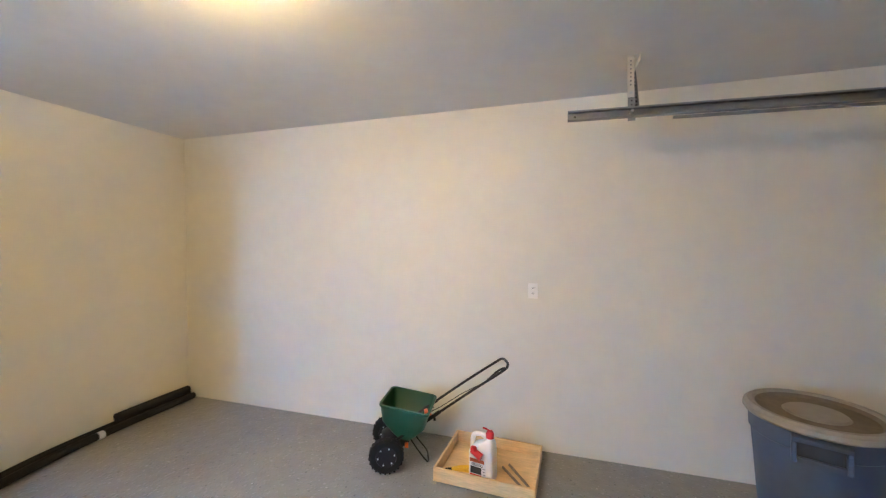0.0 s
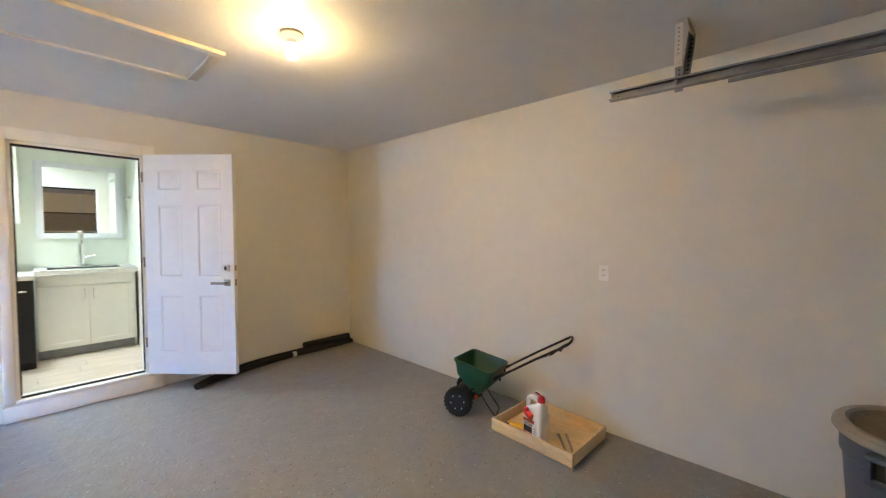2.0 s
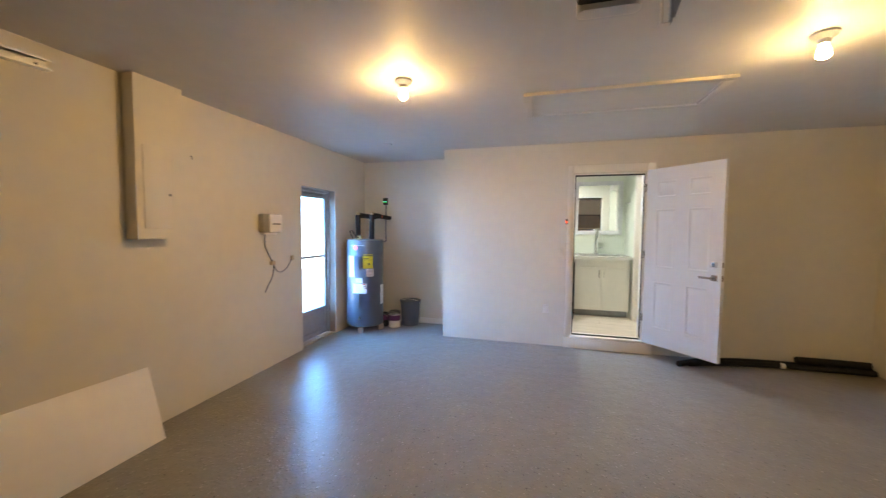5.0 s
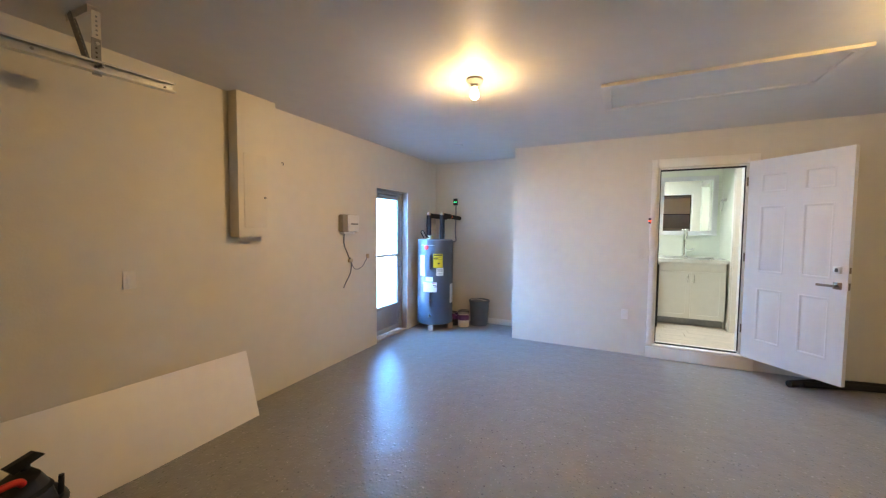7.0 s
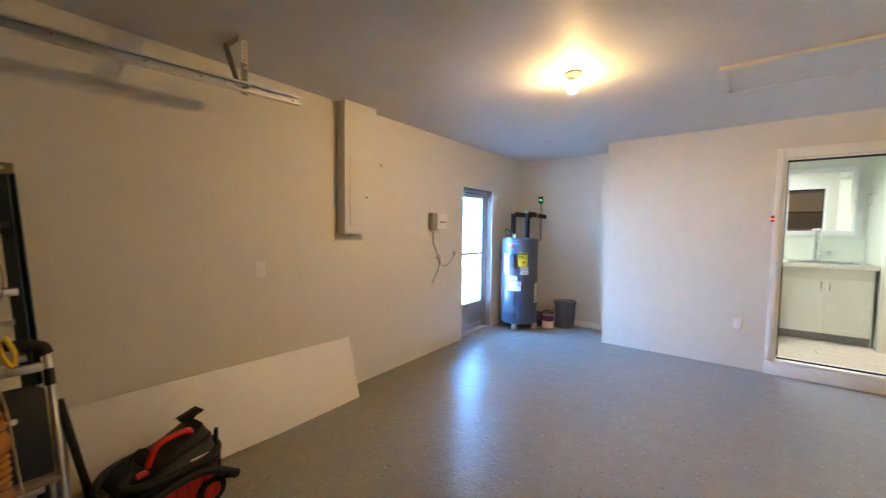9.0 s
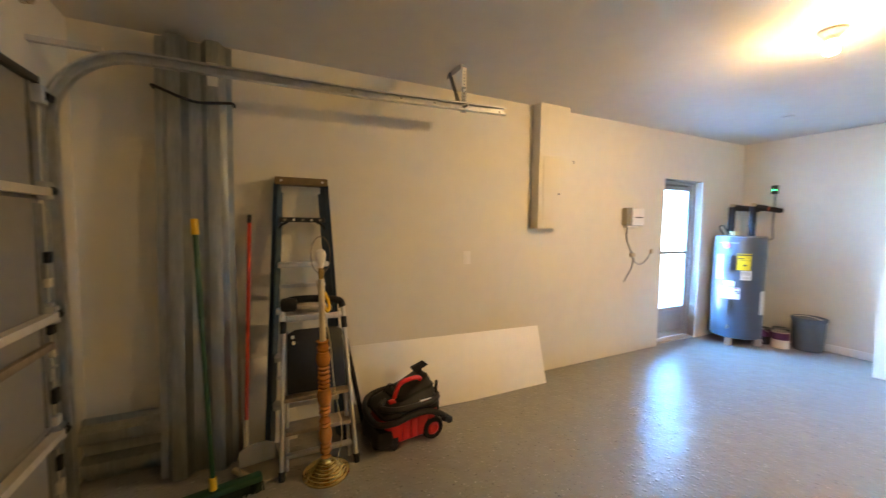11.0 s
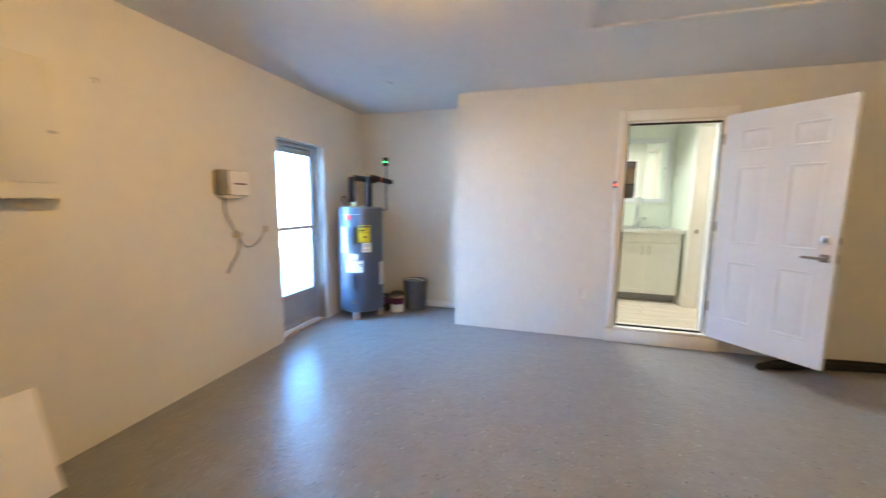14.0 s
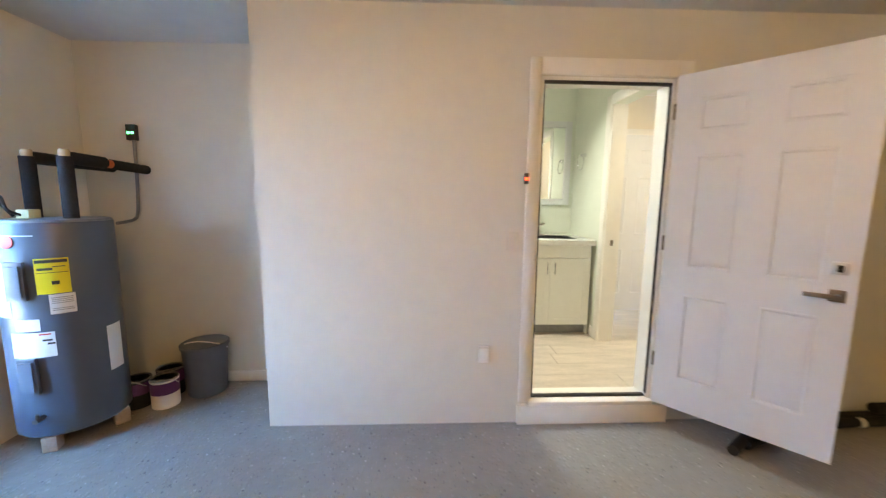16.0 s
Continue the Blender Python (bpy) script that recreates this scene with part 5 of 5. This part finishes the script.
dp = thing("dustpan", "dirty pale plastic dustpan on the floor", "dustpan", pose(1.845, -2.73, floor_z(1.84), 0, 0, 8))
b = prism([(-0.115, 0.0), (0.115, 0.0), (0.105, 0.012), (-0.105, 0.012)], 0.2)
bmesh.ops.transform(b, matrix=Matrix.Translation((0, -0.10, 0)), verts=b.verts)
part("pan", b, M_LID, dp)
part("back_wall", prism([(-0.115, 0.0), (0.115, 0.0), (0.10, 0.10), (0.05, 0.125), (-0.05, 0.125), (-0.10, 0.10)], 0.008, Matrix.Translation((0, -0.108, 0)) @ pose(0, 0, 0, 14, 0, 0)), M_LID, dp)
for s in (-1, 1):
    part("side_wall", prism([(0, 0), (0.2, 0), (0.2, 0.012), (0, 0.085)], 0.006, Matrix.Translation((s * 0.113, -0.10, 0)) @ pose(0, 0, 0, 0, 0, 90)), M_LID, dp)
single("small_brush", tube([(1.985, -2.80, floor_z(2) + 0.02), (1.955, -2.74, floor_z(2) + 0.035), (1.915, -2.70, floor_z(2) + 0.024)], 0.019, 10), M_CARD, "small pale scrubbing brush on the floor", "brush")
single("wood_strip", loft([[(2.02, S + 0.004, 1.63), (1.985, S + 0.004, 1.63), (1.985, S + 0.026, 1.63), (2.02, S + 0.026, 1.63)], [(1.99, -2.985, floor_z(2)), (1.945, -2.985, floor_z(2)), (1.945, -2.96, floor_z(2)), (1.99, -2.96, floor_z(2))]]), M_GREYWOOD, "weathered wooden strip leaning on the wall", "wood strip")
single("thin_panel", loft([[(1.975, -3.03, floor_z(1.8)), (1.62, -3.03, floor_z(1.8)), (1.62, -3.04, floor_z(1.8)), (1.975, -3.04, floor_z(1.8))], [(1.985, S + 0.012, 0.475), (1.62, S + 0.012, 0.475), (1.62, S + 0.002, 0.475), (1.985, S + 0.002, 0.475)]]), M_BOARD, "thin pale panel leaning behind the ladder", "panel")
single("dark_clip", box(-0.05, 0.05, -0.02, 0.02, 0, 0.02, 0.006), M_DARK, "small black plastic piece on the floor", "scrap", m=pose(2.655, -2.83, floor_z(2.65), 0, 0, 20))

# folded fibreglass ladder
LX = 1.568
ld = thing("step_ladder", "folded blue fibreglass step ladder leaning on the wall", "ladder", pose(LX, -2.905, floor_z(LX)))
LH, LB = 1.738, -0.213


def rail_at(z, sx):
    """Where a front rail is at height z: it leans back and narrows upward."""
    t = z / LH
    return Vector((sx * (0.235 - 0.085 * t), LB * t, z))


def channel_rail(p0, p1, w, d):
    """A U-shaped rail, one folded piece."""
    m, length, h, k = along(p0, p1), (Vector(p1) - Vector(p0)).length, w / 2, 0.004
    ring = [(-h, d / 2), (-h, -d / 2), (h, -d / 2), (h, d / 2), (h - k, d / 2), (h - k, -d / 2 + k), (-h + k, -d / 2 + k), (-h + k, d / 2)]
    return loft([[(x, y, z) for x, y in ring] for z in (0, length)], None, (True, True), m)


for sx in (-1, 1):
    part("front_rail", channel_rail(rail_at(0, sx), rail_at(LH, sx), 0.03, 0.062), M_BLUEFIB, ld)
    r0, r1 = rail_at(0, sx) + Vector((-sx * 0.02, -0.05, 0)), rail_at(LH * 0.97, sx) + Vector((-sx * 0.02, -0.05, 0))
    part("rear_rail", channel_rail(r0, r1, 0.024, 0.04), M_BLUEFIB, ld)
    part("foot", box(sx * 0.235 - 0.022, sx * 0.235 + 0.022, -0.04, 0.045, 0, 0.03, 0.005), M_DARK, ld)
for z in (0.30, 0.60, 0.90, 1.20, 1.50):
    a, c2 = rail_at(z, -1), rail_at(z, 1)
    st = part("step", box(a.x + 0.015, c2.x - 0.015, a.y - 0.035, a.y + 0.045, z - 0.016, z + 0.016, 0.003), M_DARK if z > 1.4 else M_ALU, ld, "dark tool step with paint spots" if z > 1.4 else "worn aluminium step")
    if z > 1.4:
        for k in range(5):
            part("tread_hole", rod((a.x + 0.05 + k * (c2.x - a.x - 0.1) / 4, a.y + 0.0455, z), (a.x + 0.05 + k * (c2.x - a.x - 0.1) / 4, a.y + 0.047, z), 0.009, seg=10), M_WHITEP if k % 2 else M_GREYWOOD, st)
        for sx in (-1, 1):
            part("step_brace", tube([(sx * 0.155, a.y, z - 0.07), (sx * 0.13, a.y + 0.01, z - 0.035), (sx * 0.09, a.y + 0.02, z - 0.014)], 0.008, 8), M_DARK, st)
for z in (0.45, 1.05):
    a, c2 = rail_at(z, -1), rail_at(z, 1)
    part("rear_bar", box(a.x + 0.03, c2.x - 0.03, a.y - 0.062, a.y - 0.05, z - 0.012, z + 0.012), M_ALU, ld)
t = rail_at(LH, 0)
b = box(-0.168, 0.168, t.y - 0.075, t.y + 0.055, LH - 0.005, LH + 0.045, 0.008)
part("top_cap", b, material("ladder_cap", (0.17, 0.115, 0.045), 0.7, 0, 0.3, 30), ld, "worn brown-yellow top cap")
for x in (-0.13, 0.13):
    part("cap_bolt", rod((x, t.y + 0.055, LH + 0.02), (x, t.y + 0.062, LH + 0.02), 0.008, seg=10), M_ALU, ld)

# folding step stool in front
QX = 1.525
ss = thing("step_stool", "folded grey aluminium step stool with black platforms", "step stool", pose(QX, -2.60, floor_z(QX)))


def stool_at(z, sx):
    t = z / 0.96
    return Vector((sx * (0.215 - 0.035 * t), -0.26 * t, z))


for sx in (-1, 1):
    part("front_leg", tube([stool_at(0.0, sx), stool_at(0.5, sx), stool_at(0.93, sx)], 0.0135, 10, steps=2), M_ALU, ss)
    part("rear_leg", tube([stool_at(0.02, sx) + Vector((-sx * 0.03, -0.05, 0)), stool_at(0.8, sx) + Vector((-sx * 0.03, -0.05, 0))], 0.011, 10, steps=1), M_ALU, ss)
    part("leg_cap", rod(stool_at(0.0, sx), stool_at(0.05, sx), 0.018), M_DARK, ss, "black rubber foot")
    part("joint", rod(stool_at(0.80, sx), stool_at(0.87, sx), 0.019), M_DARK, ss, "black plastic joint")
a = stool_at(0.93, 0)
part("hand_grip", tube([stool_at(0.93, -1), stool_at(0.975, -0.85), stool_at(0.995, 0), stool_at(0.99, 0.85), stool_at(0.95, 1)], 0.024, 10), M_DARK, ss, "black padded hand grip")
part("grip_knob", box(0.10, 0.20, a.y - 0.03, a.y + 0.04, 0.93, 1.01, 0.02), M_DARK, ss)
part("cross_bar", box(-0.17, 0.17, stool_at(0.88, 0).y - 0.02, stool_at(0.88, 0).y + 0.01, 0.865, 0.90, 0.003), M_ALU, ss)
y = stool_at(0.62, 0).y
b = prism([(-0.175, -0.19), (0.175, -0.19), (0.165, 0.16), (0.12, 0.185), (-0.12, 0.185), (-0.165, 0.16)], 0.022, Matrix.Translation((0, y + 0.005, 0.64)) @ pose(0, 0, 0, 14, 0, 0), None, 0.004)
pf = part("platform", b, M_DARK, ss, "black ribbed platform, folded upright")
for x, z in ((-0.07, 0.70), (0.13, 0.75), (0.135, 0.785)):
    part("rivet", rod((x, y - 0.006, z), (x, y + 0.044 - (z - 0.64) * 0.25, z), 0.010, seg=10), M_WHITEP, pf)
for z, d2 in ((0.42, 0.10), (0.24, 0.12), (0.12, 0.02)):
    y = stool_at(z, 0).y
    part("tread", box(-0.19, 0.19, y - d2, y + 0.012, z - 0.012, z + 0.012, 0.004), M_ALU if z < 0.2 else M_GREYWOOD, ss, "worn aluminium tread")
single("yellow_strap", tube([(1.49, -2.80, 0.98), (1.475, -2.785, 0.90), (1.45, -2.785, 0.85), (1.44, -2.80, 0.90), (1.465, -2.81, 0.97)], 0.010, 8), M_YELLOW, "yellow plastic strap hanging on the stool", "strap")

# floor lamp without a shade
FX, FY = 1.497, -2.57
fl = thing("floor_lamp", "turned wooden floor lamp with brass base and no shade", "floor lamp", pose(FX, FY, floor_z(FX), -2.2, 1.3, 0))
rings = [(0, 0), (0.130, 0)]
for k in range(6):
    r, z = 0.134 - 0.0165 * k, 0.006 + 0.013 * k
    rings += [(r, z), (r, z + 0.007), (r - 0.006, z + 0.011), (r - 0.012, z + 0.011)]
part("base", lathe(rings + [(0.034, 0.088), (0.030, 0.11), (0, 0.11)], 48), M_BRASS, fl, "stepped polished brass base")


def turned(pieces, z):
    """Beads, coves and vases one on another: (kind, height, radius)."""
    prof = [(0, z)]
    for kind, high, r in pieces:
        for k in range(7):
            u = k / 6
            if kind == "bead":
                rr = r * (0.72 + 0.28 * math.sin(math.pi * u))
            elif kind == "cove":
                rr = r * (1 - 0.25 * math.sin(math.pi * u))
            else:
                rr = r * (0.62 + 0.38 * math.sin(math.pi * min(1, u * 0.75 + 0.12)))
            prof.append((rr, z + high * (0.04 + 0.92 * u)))
        z += high
    return prof + [(0, z)]


BEADS = [("bead", 0.026, 0.034)] * 2
part("turned_column", lathe(turned([("cove", 0.03, 0.030)] + BEADS + [("vase", 0.10, 0.039)] + BEADS + [("cove", 0.03, 0.028)] + BEADS + [("vase", 0.105, 0.042)] + BEADS + [("bead", 0.03, 0.037)] + BEADS + [("vase", 0.085, 0.041), ("bead", 0.025, 0.033), ("cove", 0.04, 0.036)], 0.11), 32), M_TURNED, fl)
part("tube", lathe([(0, 0.815), (0.017, 0.815), (0.017, 1.17), (0.0, 1.17)], 20), M_CREAM, fl, "cream metal tube")
part("socket", lathe([(0, 1.17), (0.012, 1.17), (0.016, 1.19), (0.016, 1.235), (0, 1.235)], 18), M_BRASS, fl)
part("bulb", lathe([(0, 1.23), (0.014, 1.232), (0.016, 1.25), (0.028, 1.285), (0.031, 1.305), (0.026, 1.325), (0.012, 1.337), (0, 1.34)], 24), M_WHITEP, fl, "unlit white bulb")
part("harp", tube([(0.012, 0, 1.20), (0.045, 0, 1.25), (0.05, 0, 1.34), (0.02, 0, 1.40), (-0.02, 0, 1.40), (-0.05, 0, 1.34), (-0.045, 0, 1.25), (-0.012, 0, 1.20)], 0.0025, 8), M_NICKEL, fl, "thin wire harp")
part("cord", tube([(0.03, 0.03, 1.17), (-0.03, 0.03, 0.85), (-0.05, 0.04, 0.55), (-0.09, 0.03, 0.25), (-0.06, 0.0, 0.06)], 0.003, 8), M_CARD, fl)

# wet vacuum
VX, VY = 0.965, -2.755
vc = thing("shop_vacuum", "red and black wet vacuum with its hose wrapped round", "vacuum cleaner", pose(VX, VY, floor_z(VX), 0, 0, 8))
part("tank", loft([rounded(-0.02, 0, 0.165, 0.125, 0.035, 0.04), rounded(-0.02, 0, 0.185, 0.142, 0.05, 0.045), rounded(-0.02, 0, 0.20, 0.15, 0.215, 0.045), rounded(-0.02, 0, 0.205, 0.155, 0.232, 0.045)]), M_RED, vc, "red plastic tank")
for x in (-0.155, -0.02, 0.045):
    part("tank_rib", box(x - 0.022, x + 0.022, 0.138, 0.158, 0.06, 0.185, 0.007), M_RED, vc)
part("tank_window", box(-0.12, -0.05, 0.14, 0.153, 0.055, 0.19, 0.004), M_RED, vc)
part("power_head", loft([rounded(-0.01, 0, 0.215, 0.162, 0.218, 0.05), rounded(-0.01, 0, 0.215, 0.162, 0.24, 0.05), rounded(-0.02, 0, 0.195, 0.145, 0.275, 0.06, tilt=-0.05), rounded(-0.06, 0, 0.14, 0.115, 0.335, 0.05, tilt=-0.24), rounded(-0.08, 0, 0.10, 0.085, 0.375, 0.045, tilt=-0.42), rounded(-0.09, 0, 0.06, 0.06, 0.39, 0.04, tilt=-0.42)]), M_DARK, vc, "black motor head")
for k in range(4):
    part("motor_vent", box(-0.16 + 0.012 * k, -0.02, 0.102 - 0.006 * k, 0.128 - 0.008 * k, 0.288 + 0.014 * k, 0.294 + 0.014 * k, 0.002), M_RUBBER, vc)
part("carry_handle", tube([(0.085, 0.06, 0.31), (0.06, 0.062, 0.375), (0.035, 0.064, 0.405), (-0.02, 0.065, 0.418), (-0.085, 0.064, 0.418), (-0.11, 0.062, 0.40), (-0.115, 0.06, 0.345)], 0.0155, 12), M_RED, vc, "red carry handle")
part("power_switch", box(0.10, 0.15, 0.085, 0.125, 0.305, 0.325, 0.008), M_RED, vc)
bg = part("badge", box(-0.16, -0.07, 0.128, 0.146, 0.262, 0.29, 0.003), M_LABELW, vc, "pale maker's badge")
part("badge_stripe", box(-0.155, -0.075, 0.146, 0.148, 0.270, 0.281), M_RED, bg)
hp = [(0.15, 0.06, 0.315), (0.21, 0.12, 0.300), (0.13, 0.175, 0.288), (0.0, 0.185, 0.284), (-0.14, 0.178, 0.280), (-0.235, 0.09, 0.275), (-0.235, -0.09, 0.270), (-0.05, -0.18, 0.270), (0.16, -0.16, 0.265), (0.255, -0.03, 0.245), (0.245, 0.12, 0.205), (0.15, 0.192, 0.215), (0.03, 0.20, 0.238), (-0.08, 0.20, 0.236), (-0.17, 0.205, 0.205), (-0.245, 0.20, 0.15), (-0.275, 0.195, 0.115)]
part("hose", tube(hp, 0.0185, 12, None, 14, 0.0025), M_DARK, vc, "ribbed black hose")
part("head_collar", loft([rounded(-0.06, 0, 0.145, 0.12, 0.322, 0.05, tilt=-0.2), rounded(-0.06, 0, 0.148, 0.123, 0.33, 0.05, tilt=-0.2), rounded(-0.06, 0, 0.14, 0.115, 0.342, 0.05, tilt=-0.22)]), M_RUBBER, vc)
part("hose_cuff", rod((-0.22, 0.202, 0.156), (-0.28, 0.193, 0.121), 0.024), M_DARK, vc)
for x, y in ((-0.165, 0.145), (-0.165, -0.145)):
    wl4 = part("wheel", lathe([(0.045, -0.022), (0.072, -0.022), (0.078, 0), (0.072, 0.022), (0.045, 0.022), (0.045, -0.022)], 28, None, pose(x, y, 0.078, 90, 0, 0)), M_RUBBER, vc)
    part("wheel_hub", lathe([(0, -0.019), (0.03, -0.026), (0.05, -0.014), (0.05, 0.014), (0.03, 0.026), (0, 0.019)], 24, None, pose(x, y, 0.078, 90, 0, 0)), M_RED, wl4, "red hub")
for x, y in ((0.12, 0.125), (0.12, -0.125), (0.215, 0.06)):
    b = rod((x, y - 0.014, 0.027), (x, y + 0.014, 0.027), 0.027)
    box(x - 0.03, x + 0.03, y - 0.02, y + 0.02, 0.034, 0.09, 0.008, b)
    part("caster", b, M_DARK, vc)
part("caster_skirt", loft([rounded(0.185, 0, 0.06, 0.155, 0.045, 0.03), rounded(0.18, 0, 0.06, 0.15, 0.10, 0.03), rounded(0.175, 0, 0.05, 0.145, 0.14, 0.03)]), M_DARK, vc)
part("tool_holder", box(-0.24, -0.20, 0.06, 0.12, 0.15, 0.29, 0.01), M_DARK, vc)
part("crevice_tool", rod((-0.222, 0.09, 0.26), (-0.228, 0.095, 0.375), 0.014, 0.010), M_DARK, vc)
b = rod((-0.15, -0.02, 0.33), (-0.165, -0.03, 0.45), 0.016)
prism([(-0.055, 0), (0.06, 0), (0.075, 0.045), (-0.03, 0.04)], 0.03, Matrix.Translation((-0.175, -0.045, 0.435)) @ pose(0, 0, 0, 0, 18, 0), b)
part("floor_nozzle", b, M_DARK, vc, "black floor nozzle stood upright")
part("cord", tube([(0.13, -0.02, 0.33), (0.10, 0.02, 0.40), (0.06, 0.03, 0.36)], 0.004, 8), M_DARK, vc)
single("vacuum_wand", rod((1.19, -2.86, floor_z(1.2) + 0.01), (1.30, -2.975, 0.60), 0.017), M_DARK, "black vacuum wand leaning by the ladder", "vacuum wand")

# utility room planks
pf = thing("floor_room", "pale oak plank floor in the utility room", "floor", kind="structure")
part("underlay", box(RX - 0.2, W - 0.152, -1.3, 2.55, 0.10, RF - 0.006), M_GREYWOOD, pf)
shared = {}
rng = random.Random(9)
for r in range(10):
    x1 = W - 0.153 - r * 0.19
    y = -1.3 - rng.uniform(0, 0.9)
    while y < 2.5:
        length = rng.choice((0.92, 1.22))
        y0, y1 = max(y, -1.3), min(y + length, 2.55)
        if y1 - y0 > 0.05:
            key = round(y1 - y0, 2)
            if key not in shared:
                shared[key] = mesh_of("plank", box(-0.188, 0, 0, y1 - y0 - 0.003, 0, 0.006, 0.0008, seg=1), M_PLANK)
            o = new("plank", shared[key])
            o.parent = pf
            o.location = (x1, y0, RF - 0.006)
        y += length
